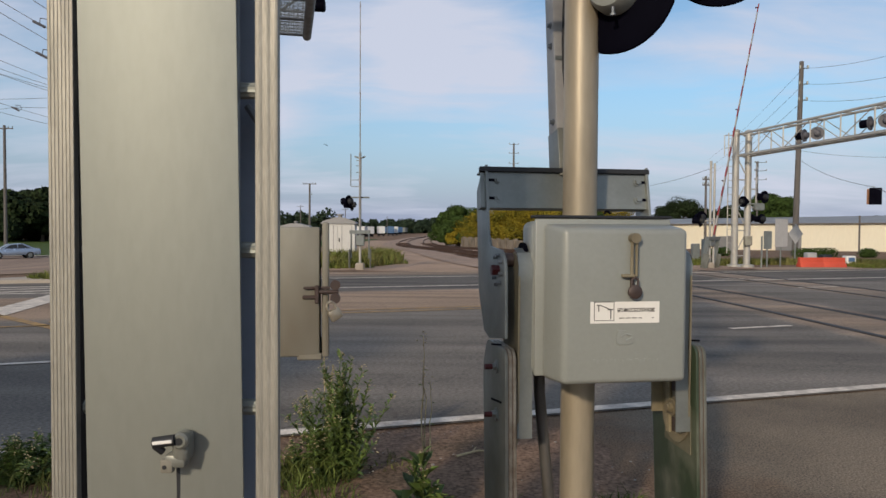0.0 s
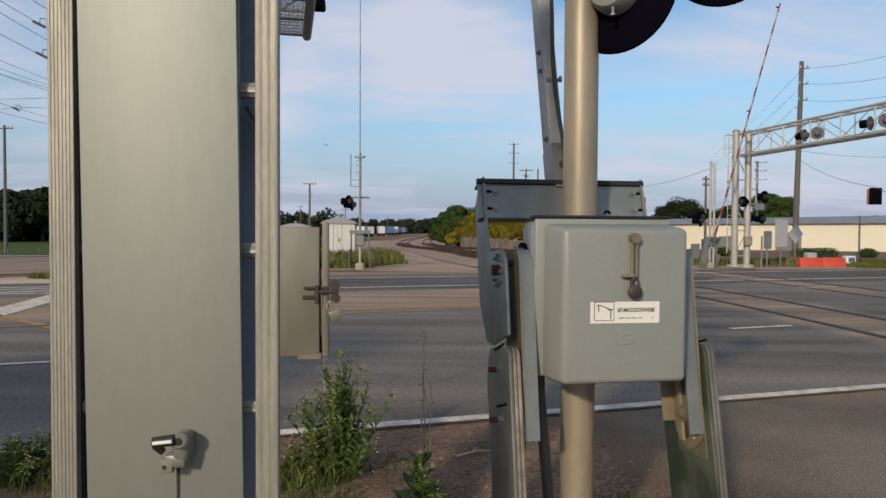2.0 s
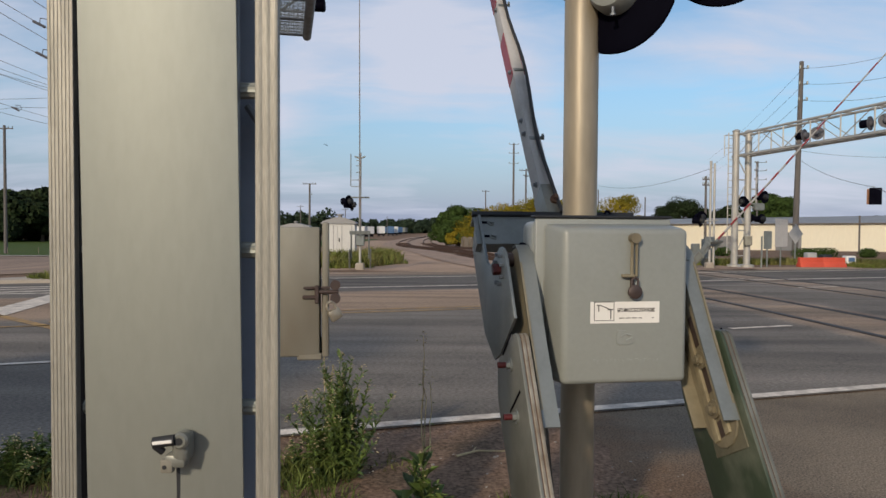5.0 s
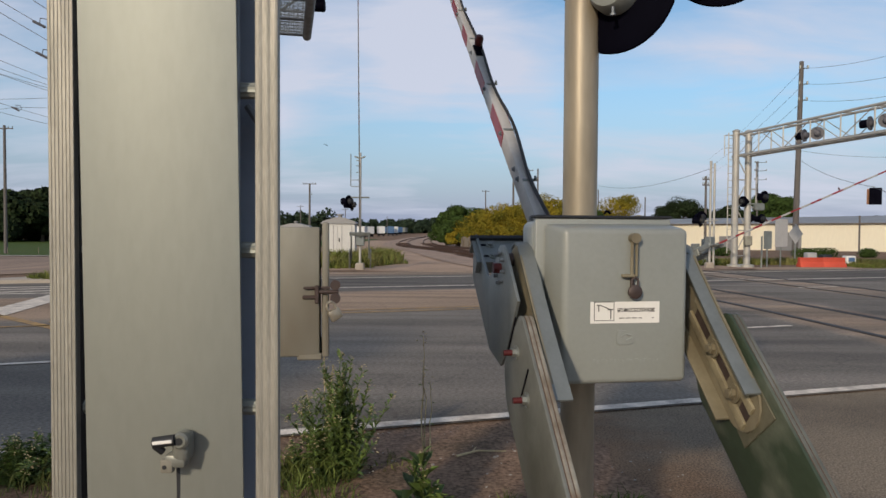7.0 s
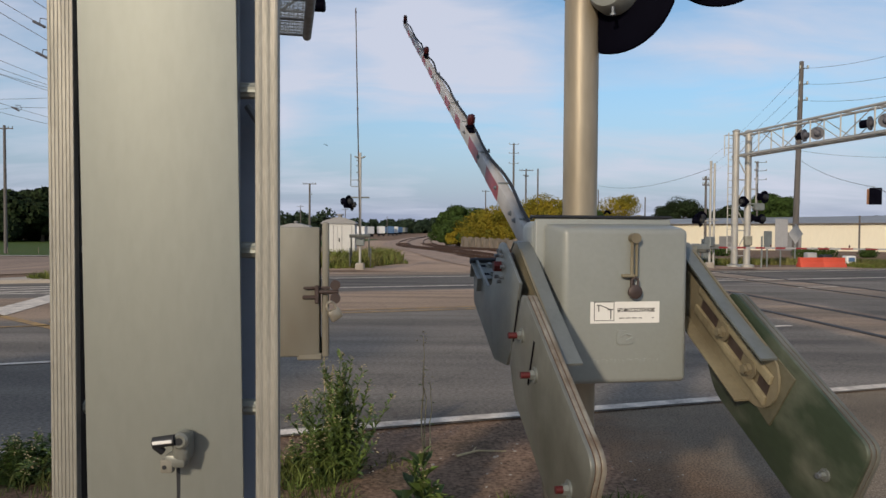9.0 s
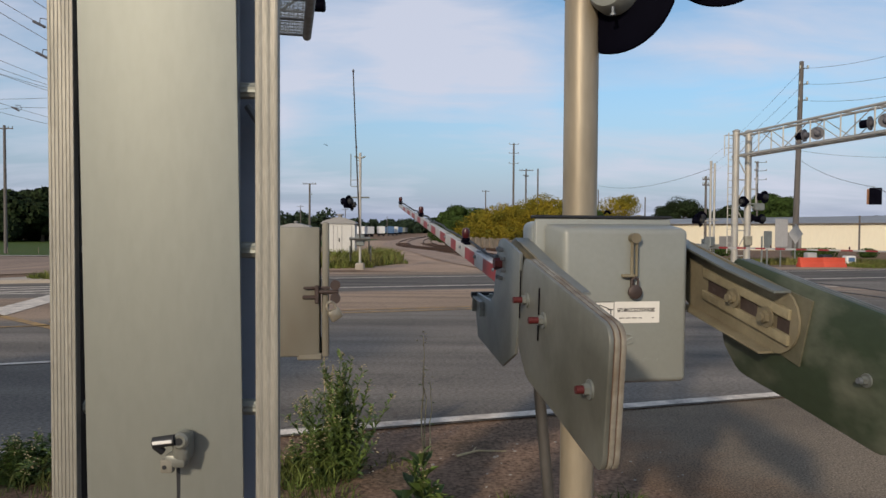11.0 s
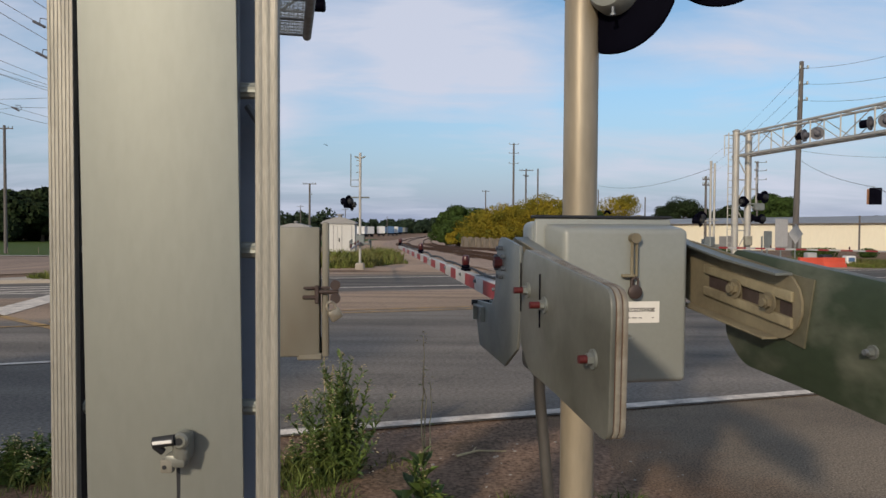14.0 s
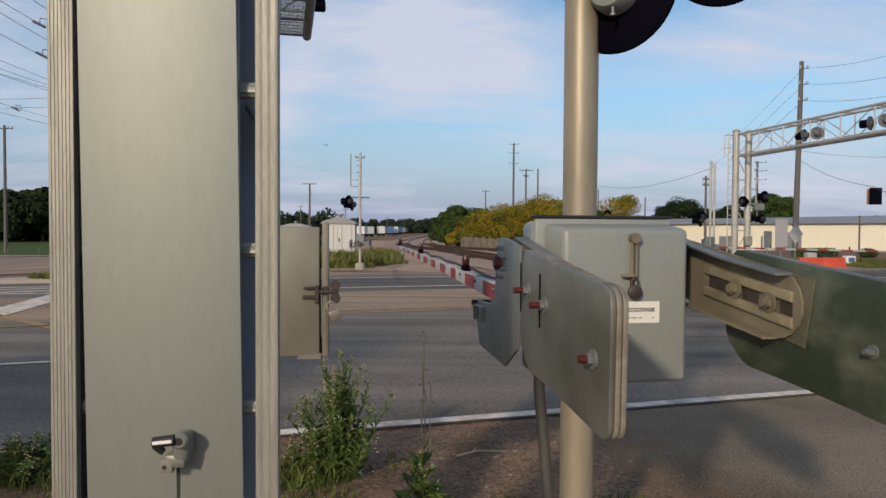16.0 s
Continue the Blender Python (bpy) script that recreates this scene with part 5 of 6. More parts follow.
grass("grass_tufts", [(-0.86, 4.2, 0.30, 0.2, 520, 0.24), (-2.617, 4.1, 0.9, 0.35, 700, 0.2), (1.036, 3.75, 0.16, 0.12, 160, 0.14), (-0.779, 3.9, 0.3, 0.2, 200, 0.14),
                      (0.383, 3.8, 0.05, 0.05, 40, 0.14), (-0.542, 4.5, 0.4, 0.2, 120, 0.1), (-0.075, 3.7, 0.25, 0.12, 90, 0.1), (0.951, 3.85, 0.3, 0.12, 60, 0.07)],
      "tuft", "thin green grass tufts in dirt", 9, wide=0.004)
# bits of stone and a dropped stick
bm = B()
rng = random.Random(5)
for _ in range(110):
    x, y = rng.uniform(-1.3, 1.6), rng.uniform(3.3, 5.3)
    s = rng.choice((0.005, 0.006, 0.007, 0.012)) * rng.uniform(0.7, 1.3)
    bmesh.ops.create_icosphere(bm, subdivisions=1, radius=s, matrix=Matrix.Translation((x, y, lie(x, y) - 0.012)) @ pose(0, 0, 0, 0, 0, rng.uniform(0, 90)) @ Matrix.Diagonal((1.4, 1, 0.6, 1)))
tagged(part("gravel", bm, "concrete"), "scattered pale stones on dirt", "gravel", kind="stuff")
st = thing("stick", (0.27, 4.66, 0), "thin dry stick lying on the dirt", "stick")
bm = B()
bm_rod(bm, (-0.17, -0.07, 0.006), (-0.02, 0.01, 0.018), 0.0085, 7, 0.007)
bm_rod(bm, (-0.02, 0.01, 0.018), (0.18, 0.03, 0.010), 0.007, 7, 0.004)
bm_rod(bm, (-0.06, -0.01, 0.016), (-0.03, 0.05, 0.03), 0.003, 5)
part("twig", bm, "straw", st)
st.location.z = lie(st.location.x, st.location.y) - 0.004

# ---- grass land and far trees ----
far_grass = []
for x0, y0, rx, ry, n, h in ((-4.615, 30, 1.6, 3.5, 2600, 0.75), (-3.285, 33, 1.3, 5, 2600, 0.8), (-2.179, 31, 0.6, 0.8, 220, 0.35), (-4, 27.5, 1.2, 0.8, 600, 0.4),
                             (-11.233, 19.6, 0.75, 0.7, 900, 0.42), (14.388, 32.5, 3.5, 1, 1700, 0.4), (18.899, 33.5, 4, 1.2, 2200, 0.45), (20.6, 30.6, 2.4, 1.3, 2200, 0.42), (18.9, 29.6, 0.9, 0.5, 500, 0.3), (12.059, 31, 1.5, 1, 900, 0.5)):
    far_grass.append((x0, y0, rx, ry, int(n), h))
grass("tall_grass", far_grass, "grass", "tall green and straw grass beside the tracks", 12, wide=0.014)
lawn = sheet("lawn", steps((-150, -16, 30)), steps((72, 175, 24)), 0.03, "lawn")
tagged(lawn, "mown green lawn beyond the far road", "lawn", kind="structure")
isle = B()
bm_plate(isle, rounded([(-13.4, 18.2), (-8.2, 19.6), (-8.6, 21.6), (-11.5, 21.0)], 0.8), "z", -0.1, 0.10, 0.03)
tagged(part("traffic_island", isle, "concrete"), "raised concrete traffic island with grass", "traffic island", kind="structure")
side = sheet("side_road", steps((-100, -9, 40)), steps((23.5, 70, 24)), 0.016, "asphalt_tan")
tagged(side, "pale asphalt side road beyond the island", "road", kind="structure")
verge = sheet("pavement", steps((-100, -14, 30)), steps((70.1, 72, 2)), 0.08, "concrete")
tagged(verge, "pale concrete kerb along the side road", "pavement", kind="structure")

for i, (x, y, h, w) in enumerate(((-104.353, 148, 11.313, 15), (-91.226, 142, 11.385, 15), (-85.886, 145, 11.845, 13), (-95.076, 154, 11.343, 16),
                                 (-80.864, 148, 11.452, 15), (-75.432, 152, 11.092, 15), (-113.522, 152, 11.499, 15))):
    tree((x, y, lie(x, y)), h, w, "tree_dark", "dense dark green tree in a row", 40 + i, 1.05, 7000, 0.0, "trees beyond the lawn", 20)
woods("hedge", [(-126.179, 160), (-70.923, 162)], 5.2, 3, "tree_dark", "dark hedge under the tree row", 77, 130, 1.1)

for x, y, h, w, mat, lab, s in (
        (2.207, 95, 6.126, 6) + ("tree_mid", "dark green round tree beside the tracks", 60),
        (0.486, 100, 5.353, 5) + ("tree_mid", "dark green small tree beside the tracks", 61),
        (4.456, 105, 6.065, 5.5) + ("tree_mid", "dark green small tree beside the tracks", 69),
        (1.87, 94, 3.881, 3.1) + ("tree_yellow", "yellow-green flowering shrub beside the tracks", 62),
        (5.719, 88, 4.905, 7.7) + ("tree_yellow", "yellow-green flowering tree beside the tracks", 63),
        (7.815, 86, 5.402, 8.4) + ("tree_yellow", "yellow-green flowering tree beside the tracks", 64),
        (10.466, 89, 6.015, 7.7) + ("tree_yellow", "yellow-green flowering tree beside the tracks", 65),
        (12.986, 86, 7.151, 9.6) + ("tree_yellow", "tall yellow-green flowering tree", 66),
        (16.595, 88, 6.142, 8.3) + ("tree_yellow", "yellow-green flowering tree beside the tracks", 67),
        (23.495, 92, 7.402, 8.8) + ("tree_yellow", "yellow-green flowering tree beside the tracks", 68),
        (17.759, 80, 5.277, 4.2) + ("tree_mid", "green tree behind the tracks", 70),
        (45.684, 130, 9.114, 10) + ("tree_dark", "dark green broad tree behind the warehouse", 71),
        (44.623, 135, 8.005, 7) + ("tree_dark", "dark green broad tree behind the warehouse", 72),
        (50.245, 132, 7.7, 8) + ("tree_dark", "dark green broad tree behind the warehouse", 83),
        (54.5, 131, 7.0, 9) + ("tree_dark", "dark green broad tree behind the warehouse", 73),
        (45.045, 95, 8.2, 5.4) + ("tree_mid", "green tree behind the warehouse", 74),
        (47.8, 95, 7.8, 5.6) + ("tree_mid", "green tree behind the warehouse", 75),
        (47.382, 110, 7.041, 6) + ("tree_dark", "dark green tree behind the warehouse", 76)):
    tree((x, y, lie(x, y)), h, w, mat, lab, s, 0.18 if y < 94 else 0.24, 20000, 0.02, "trees beyond the tracks", 36)
woods("far_woods", [(-110, 330), (-84, 332), (-60, 345)], 11.2, 12, "tree_hazed", "dark belt of woods on the horizon", 78, 130, 1.5)
woods("far_woods", [(-60, 400), (-40, 420), (6.076, 460), (63.135, 430)], 8.2, 16, "tree_hazed", "low dark belt of woods on the horizon", 81, 110, 1.5)
woods("far_woods", [(-142.404, 600), (-44.995, 640), (59.966, 620)], 12, 20, "tree_hazed", "far dark belt of woods on the horizon", 79, 90, 2.2)
woods("far_woods", [(86.636, 300), (116.697, 300), (198.829, 260)], 8, 10, "tree_hazed", "dark belt of woods behind the warehouse", 80, 80, 1.5)
# a leafy tree out of view, added only to cast shade on the near lane
tree((-7.7, -2.3, 0), 5.3, 5.4, "tree_mid", "unseen leafy green tree added to shade the near lane", 90, 0.17, 14000, 0.28, "", 26)


# ---- poles and wires ----
def pole(at, height, r, label, arms=(), group="utility poles", insul=(), lean=0.0):
    t = thing("utility_pole", at, label, "utility pole", group)
    bm = B()
    bm_rod(bm, (0, 0, -0.3), (lean, 0, height), r, 12, r * 0.68)
    part("pole", bm, "wood", t)
    for z, half, turn in arms:
        bm = B()
        bm_box(bm, (0, 0, 0), (half * 2, 0.10, 0.12), 0.01, Matrix.Translation((lean * z / height, -r * 0.8, z)) @ Matrix.Rotation(radians(turn), 4, "Z"))
        arm = part("crossarm", bm, "wood", t)
        bm = B()
        for u in (-0.92, -0.5, 0.5, 0.92):
            q = Matrix.Rotation(radians(turn), 3, "Z") @ Vector((u * half, 0, 0))
            bm_rod(bm, (q.x + lean * z / height, q.y - r * 0.8, z + 0.06), (q.x + lean * z / height, q.y - r * 0.8, z + 0.26), 0.045, 6)
        part("insulators", bm, "galv", arm)
    for z, out in insul:
        bm = B()
        c = lean * z / height
        bm_rod(bm, (c, 0, z), (c + out, -0.05, z + 0.05), 0.035, 6)
        bm_rod(bm, (c + out, -0.05, z), (c + out, -0.05, z + 0.22), 0.07, 8)
        part("bracket", bm, "galv", t)
    return t


def wire(a, b, sag, r=0.012, label="thin dark overhead wire", group="overhead wires"):
    a, b = Vector(a), Vector(b)
    t = thing("wire", a, label, "wire", group)
    bm = B()
    bm_tube(bm, [(b - a) * (i / 12) - Vector((0, 0, sag * 4 * (i / 12) * (1 - i / 12))) for i in range(13)], r, 5)
    part("strand", bm, "wire", t)


pole((24.444, 47, -0.06), 13.363, 0.21, "tall leaning wooden utility pole beside the warehouse", (), insul=[(z, o) for z in ((12.86, 11.776, 10.69)) for o in (0.42, -0.12)], lean=0.22)
for a, b in (((24.796, 47, 12.841), (24.174, 30, 10.927)), ((24.818, 47, 11.757), (24.21, 30, 9.695)), ((24.842, 47, 10.633), (24.238, 30, 8.708)),
             ((24.796, 47, 12.841), (46.467, 120, 14.011)), ((24.818, 47, 11.757), (46.492, 120, 12.516)), ((24.842, 47, 10.633), (46.513, 120, 11.32)), ((24.68, 47, 7.171), (32.45, 40, 6.567))):
    wire(a, b, 0.5, 0.011)
wire((24.773, 47, 6.469), (19.012, 30, 3.562), 0.25, 0.012)
wire((19.012, 30, 3.562), (14.645, 18, 2.342), 0.25, 0.012)
wire((25.244, 110, 8.849), (23.992, 60, 7.237), 1.0, 0.02)
pole((12.408, 120, -0.9), 17.795, 0.22, "tall dark utility pole with side brackets", (), insul=[(z, o) for z in ((17.596, 16.004, 14.212)) for o in (0.8, -0.8)])
pole((15.222, 125, -0.9), 13.780, 0.2, "wooden utility pole with crossarms", [(13.469, 1.3, 0), (12.430, 1.2, 60)])
pole((11.841, 85, -0.706), 9.970, 0.13, "plain wooden pole among yellow-green trees")
pole((11.246, 180, -0.9), 13.017, 0.2, "distant wooden utility pole", [(12.717, 1.0, 0)])
pole((35.757, 120, -0.9), 8.463, 0.14, "distant plain wooden pole by the tracks")
pole((41.7, 90, -0.8), 11.7, 0.12, "distant wooden pole with side brackets", (), insul=[(z, o) for z in (11.5, 10.4, 9.2) for o in (1.1, -0.4)])
pole((27.44, 120, -0.9), 9.712, 0.14, "distant plain wooden pole by the tracks")
pole((-21.698, 110, -1.086), 10.020, 0.2, "wooden utility pole with a crossarm", [(9.929, 1.1, 0)], insul=[(8.190, 0.35)])
pole((-54.76, 260, -1.5), 12.049, 0.2, "distant utility pole with a crossarm", [(11.616, 1.2, 0)])
pole((-36.159, 250, -1.497), 10.548, 0.2, "distant wooden utility pole with crossarm", [(10.339, 1.2, 0)])
pole((-24.85, 300, -1.195), 8.606, 0.2, "distant plain wooden utility pole")
pole((-50.436, 78, -1.5), 14.747, 0.20, "wooden utility pole beyond the side road", [(14.360, 1.1, 0)])
pole((27.112, 70, -0.431), 7.679, 0.15, "wooden utility pole beside the warehouse", [(7.330, 0.4, 0), (6.748, 0.4, 0)])
for a, b in (
    ((-19.598, 28.0, 11.666), (-15.225, 28.0, 9.126)),
    ((-18.209, 28.0, 11.745), (-15.218, 28.0, 9.855)),
    ((-19.605, 28.0, 11.185), (-15.23, 28.0, 8.643)),
    ((-19.619, 28.0, 10.216), (-15.236, 28.0, 7.978)),
    ((-28.052, 40.0, 12.154), (-21.776, 40.0, 9.688)),
    ((-28.06, 40.0, 11.545), (-21.778, 40.0, 9.445)),
    ((-28.066, 40.0, 11.155), (-21.779, 40.0, 9.35)),
    ((-28.065, 40.0, 11.215), (-21.782, 40.0, 9.115)),
    ((-30.905, 44.0, 9.792), (-23.959, 44.0, 9.995)),
    ((-30.899, 44.0, 10.23), (-23.975, 44.0, 8.238)),
    ((-27.694, 44.0, 9.317), (-23.965, 44.0, 9.339)),
    ((-30.184, 44.0, 9.084), (-27.694, 44.0, 9.317)),
    ((-30.909, 44.0, 9.546), (-23.979, 44.0, 7.878)),
):
    wire(a, b, 0.04, 0.014)
for c in ((-16.609, 28.0, 9.888), (-16.507, 28.0, 8.623), (-27.696, 44.0, 9.207)):
    t = thing("wire_spacer", c, "dark dead-end clamp with a jumper loop on a wire", "wire clamp", "wire clamps")
    bm = B()
    bm_rod(bm, (-0.26, 0, 0.12), (0.22, 0, -0.12), 0.055, 8)
    bm_rod(bm, (0.0, 0, 0.02), (0.03, 0, 0.24), 0.018, 6)
    bm_rod(bm, (0.03, 0, 0.24), (0.30, 0, 0.20), 0.018, 6)
    bm_rod(bm, (0.30, 0, 0.20), (0.38, 0, -0.06), 0.018, 6)
    part("clamp", bm, "wire", t)


# ---- small buildings, sheds and the warehouse ----
def shed(at, w, d, h, turn, label):
    t = thing("shed", at, label, "shed", "sheds", turn)
    bm = B()
    bm_box(bm, (0, 0, h / 2 - 0.1), (w, d, h), 0.02)
    part("wall", bm, "shed", t)
    bm = B()
    bm_plate(bm, [(-w / 2 - 0.1, h - 0.1), (w / 2 + 0.1, h - 0.1), (w / 2, h + 0.02), (w * 0.12, h + 0.24), (-w * 0.12, h + 0.24), (-w / 2, h + 0.02)], "y", -d / 2 - 0.1, d / 2 + 0.1)
    part("roof", bm, "roof", t, "pale grey hipped roof")
    bm = B()
    bm_rod(bm, (0, 0, h + 0.2), (0, 0, h + 0.36), 0.12, 12)
    bm_rod(bm, (0, 0, h + 0.36), (0, 0, h + 0.44), 0.2, 12)
    part("vent", bm, "roof", t)
    for x in (-w * 0.27, w * 0.27):
        bm = B()
        bm_box(bm, (x, -d / 2 - 0.012, h * 0.46), (w * 0.46, 0.024, h * 0.84), 0.008)
        part("door", bm, "shed", t)
    for x in (-w * 0.16, -w * 0.4, w * 0.1, w * 0.4):
        bm = B()
        bm_box(bm, (x, -d / 2 - 0.03, h * 0.5), (0.03, 0.02, h * 0.8))
        part("rib", bm, "roof", t)
    bm = B()
    bm_box(bm, (0.03, -d / 2 - 0.05, h * 0.5), (0.04, 0.05, 0.22), 0.01)
    part("handle", bm, "black", t)
    return t


shed((-5.721, 37.6, -0.001), 1.75, 2.0, 1.95, 4, "white metal railway equipment shed with double doors")
shed((-12.603, 58, -0.221), 2.4, 2.2, 2.0, 4, "low grey railway equipment shed")


def warehouse():
    o = Vector((31.946, 92, -0.806))
    e = Vector((47.413, 62, -0.28))
    long = (e - o).length
    turn = math.degrees(math.atan2(e.y - o.y, e.x - o.x))
    t = thing("warehouse", (o.x, o.y, o.z), "long low cream warehouse with a grey metal roof", "warehouse", turn=turn)
    h = 3.3
    bm = B()
    bm_box(bm, (long / 2 - 6, 9, h / 2 - 0.6), (long + 30, 18, h + 1.2))
    part("wall", bm, "cream_wall", t, "cream ribbed metal wall")
    bm = B()
    bm_plate(bm, [(-0.4, h - 0.02), (18.4, h - 0.02), (18.4, h + 0.05), (9, h + 0.95), (-0.4, h + 0.05)], "x", -21.5, long + 9.5)
    part("roof", bm, "roof", t, "grey sloping metal roof")
    for i in range(int(long + 28)):
        x = -20 + i * 1.0
        bm = B()
        bm_box(bm, (x, -0.006, h / 2), (0.07, 0.012, h))
        part("wall_rib", bm, "cream_wall", t)
    for x, w, hh, z in ((8.2, 2.6, 1.7, 0.9), (16.5, 3.2, 2.4, 1.1), (33, 5, 0.8, 0.5)):
        bm = B()
        bm_box(bm, (x, -0.05, z), (w, 0.08, hh))
        part("door", bm, "roof", t, "grey roller door")
    bm = B()
    for k in range(9):
        bm_box(bm, (-6.3 + k * 0.55, -0.06, 2.72), (0.36, 0.03, 0.32))
    part("wall_lettering", bm, "roof", t, "unreadable grey lettering")
    # hood over a door
    bm = B()
    bm_plate(bm, [(0.0, 2.2), (0.0, 1.7), (-1.4, 1.0), (-1.4, 1.15)], "x", 35.0, 39.0)
    part("awning", bm, "black", t, "dark sloping awning")
    return t


warehouse()


# ---- the far crossing signals ----
def far_light(parent, c, r=0.25, turn=0.0, paint="black"):
    m = Matrix.Translation(c) @ Matrix.Rotation(radians(turn), 4, "Z") @ Matrix.Rotation(radians(90), 4, "X")
    bm = B()
    bm_lathe(bm, [(0.03, 0.02), (r, 0.015), (r, -0.01), (0.03, 0.0)], m, 20)
    d = part("target_disc", bm, paint, parent, "black round target plate")
    bm = B()
    bm_lathe(bm, [(0.06, 0.17), (0.11, 0.14), (0.12, 0.02)], m, 14)
    part("housing", bm, "dark_and_shade" if paint == "black" else paint, d)
    bm = B()
    bm_lathe(bm, [(0.14, -0.3), (0.145, -0.01), (0.13, -0.01), (0.12, -0.28)], m, 14)
    part("hood", bm, "black", d)


def cantilever():
    o = Vector((13.27, 29.54, 0))
    t = thing("signal_bridge", o, "silver cantilever signal bridge over the road", "signal bridge")
    b = Vector((12.69, 29.46, 0)) - o
    d = Vector((0.205, -0.979, 0))
    side = Vector((-0.979, -0.205, 0)) * b.length
    zt, zb = 5.85, 4.82
    for q in (Vector((0, 0, 0)), b):
        bm = B()
        bm_rod(bm, q + Vector((0, 0, -0.05)), q + Vector((0, 0, zt + 0.05)), 0.14, 16)
        bm_lathe(bm, [(0.3, -0.05), (0.3, 0.1), (0.2, 0.12)], Matrix.Translation(q))
        bm_lathe(bm, [(0.16, zt + 0.02), (0.17, zt + 0.06), (0.08, zt + 0.12)], Matrix.Translation(q), 16)
        part("mast", bm, "mast_silver", t, "silver steel mast")
    for k in range(4):
        bm = B()
        z0 = 0.5 + k * 1.1
        bm_rod(bm, Vector((0, 0, z0)), b + Vector((0, 0, z0)), 0.03, 8)
        bm_rod(bm, Vector((0, 0, z0 if k % 2 else z0 + 1.1)), b + Vector((0, 0, z0 + 1.1 if k % 2 else z0)), 0.025, 8)
        part("mast_brace", bm, "mast_silver", t)
    long = 13.0
    def P(s, k, z):
        q = d * s + b * k
        return Vector((q.x, q.y, z))
    for k in (0.0, 0.95):
        for z in (zt - 0.1, zb):
            bm = B()
            bm_rod(bm, P(-0.3, k, z), P(long, k, z), 0.048, 10)
            part("chord", bm, "mast_silver", t)
    n = 9
    for i in range(n + 1):
        s = long * i / n
        bm = B()
        for k in (0.0, 0.95):
            bm_rod(bm, P(s, k, zb), P(s, k, zt - 0.1), 0.026, 8)
        bm_rod(bm, P(s, 0, zb), P(s, 0.95, zb), 0.03, 8)
        bm_rod(bm, P(s, 0, zt - 0.1), P(s, 0.95, zt - 0.1), 0.03, 8)
        part("cross_frame", bm, "mast_silver", t)
        if i < n:
            bm = B()
            for k in (0.0, 0.95):
                bm_rod(bm, P(s, k, zt - 0.1 if i % 2 else zb), P(s + long / n, k, zb if i % 2 else zt - 0.1), 0.018, 8)
            part("diagonal", bm, "mast_silver", t)
    bm = B()
    for k in range(6):
        bm_rod(bm, P(-0.3, 0.08 + 0.16 * k, zb + 0.06), P(long, 0.08 + 0.16 * k, zb + 0.06), 0.014, 4)
    part("walkway", bm, "galv", t)
    for s in (3.8, 6.85):
        for k, turn in ((-0.1, 35), (0.55, -25)):
            far_light(t, P(s + k, 0.5, zb + 0.40), 0.24, turn, "lamp_sunlit")
    # ladder and its cage end
    for off in (0.0, 0.2):
        bm = B()
        q = b + Vector((-0.40 + off, -0.18 - off * 0.8, 0))
        bm_rod(bm, q + Vector((0, 0, 0.6)), q + Vector((0, 0, zt - 0.05)), 0.024, 8)
        part("ladder_rail", bm, "mast_silver", t)
    for k in range(17):
        bm = B()
        q = b + Vector((-0.40, -0.18, 0.75 + 0.3 * k))
        bm_rod(bm, q, q + Vector((0.2, -0.16, 0)), 0.012, 6)
        part("ladder_rung", bm, "mast_silver", t)
    bm = B()
    for z in (zb + 0.35, zb + 0.9):
        bm_rod(bm, b + Vector((-0.5, 0, z)), b + Vector((0, 0, z)), 0.02, 6)
    bm_rod(bm, b + Vector((-0.5, 0, zb)), b + Vector((-0.5, 0, zb + 0.9)), 0.02, 6)
    part("platform_rail", bm, "mast_silver", t)
    # lamps low on the mast
    for c, r, turn in (((0.66, -0.15, 3.05), 0.27, 25), ((0.78, 0.1, 3.1), 0.25, 70), ((-0.28, -0.15, 2.85), 0.24, -60), ((0.54, -0.2, 2.1), 0.22, 30), ((0.15, 0.15, 2.15), 0.22, -50)):
        far_light(t, c, r, turn)
    bm = B()
    bm_box(bm, (0.42, -0.16, 2.62), (0.42, 0.2, 0.3), 0.03)
    bm_rod(bm, (-0.5, -0.1, 2.75), (0.6, -0.15, 2.75), 0.04, 8)
    part("junction_box", bm, "galv", t)
    bm = B()
    bm_box(bm, (-0.05, -0.2, 1.15), (0.32, 0.2, 0.4), 0.02)
    part("control_box", bm, "case_old", t)
    # crossbuck seen edge on
    bm = B()
    for a in (40, -40):
        bm_box(bm, (0, 0, 0), (1.2, 0.03, 0.2), 0, Matrix.Translation((0.36, -0.1, 3.9)) @ Matrix.Rotation(radians(62), 4, "Z") @ Matrix.Rotation(radians(a), 4, "Y"))
    bm_rod(bm, (0.36, 0, 2.6), (0.36, 0, 4.6), 0.03, 8)
    bm_rod(bm, (0, 0, 3.4), (0.36, 0, 3.4), 0.03, 8)
    bm_rod(bm, (0, 0, 2.6), (0.7, -0.1, 2.6), 0.03, 8)
    part("crossbuck", bm, "white", t, "white crossbuck boards")
    return t


cantilever()


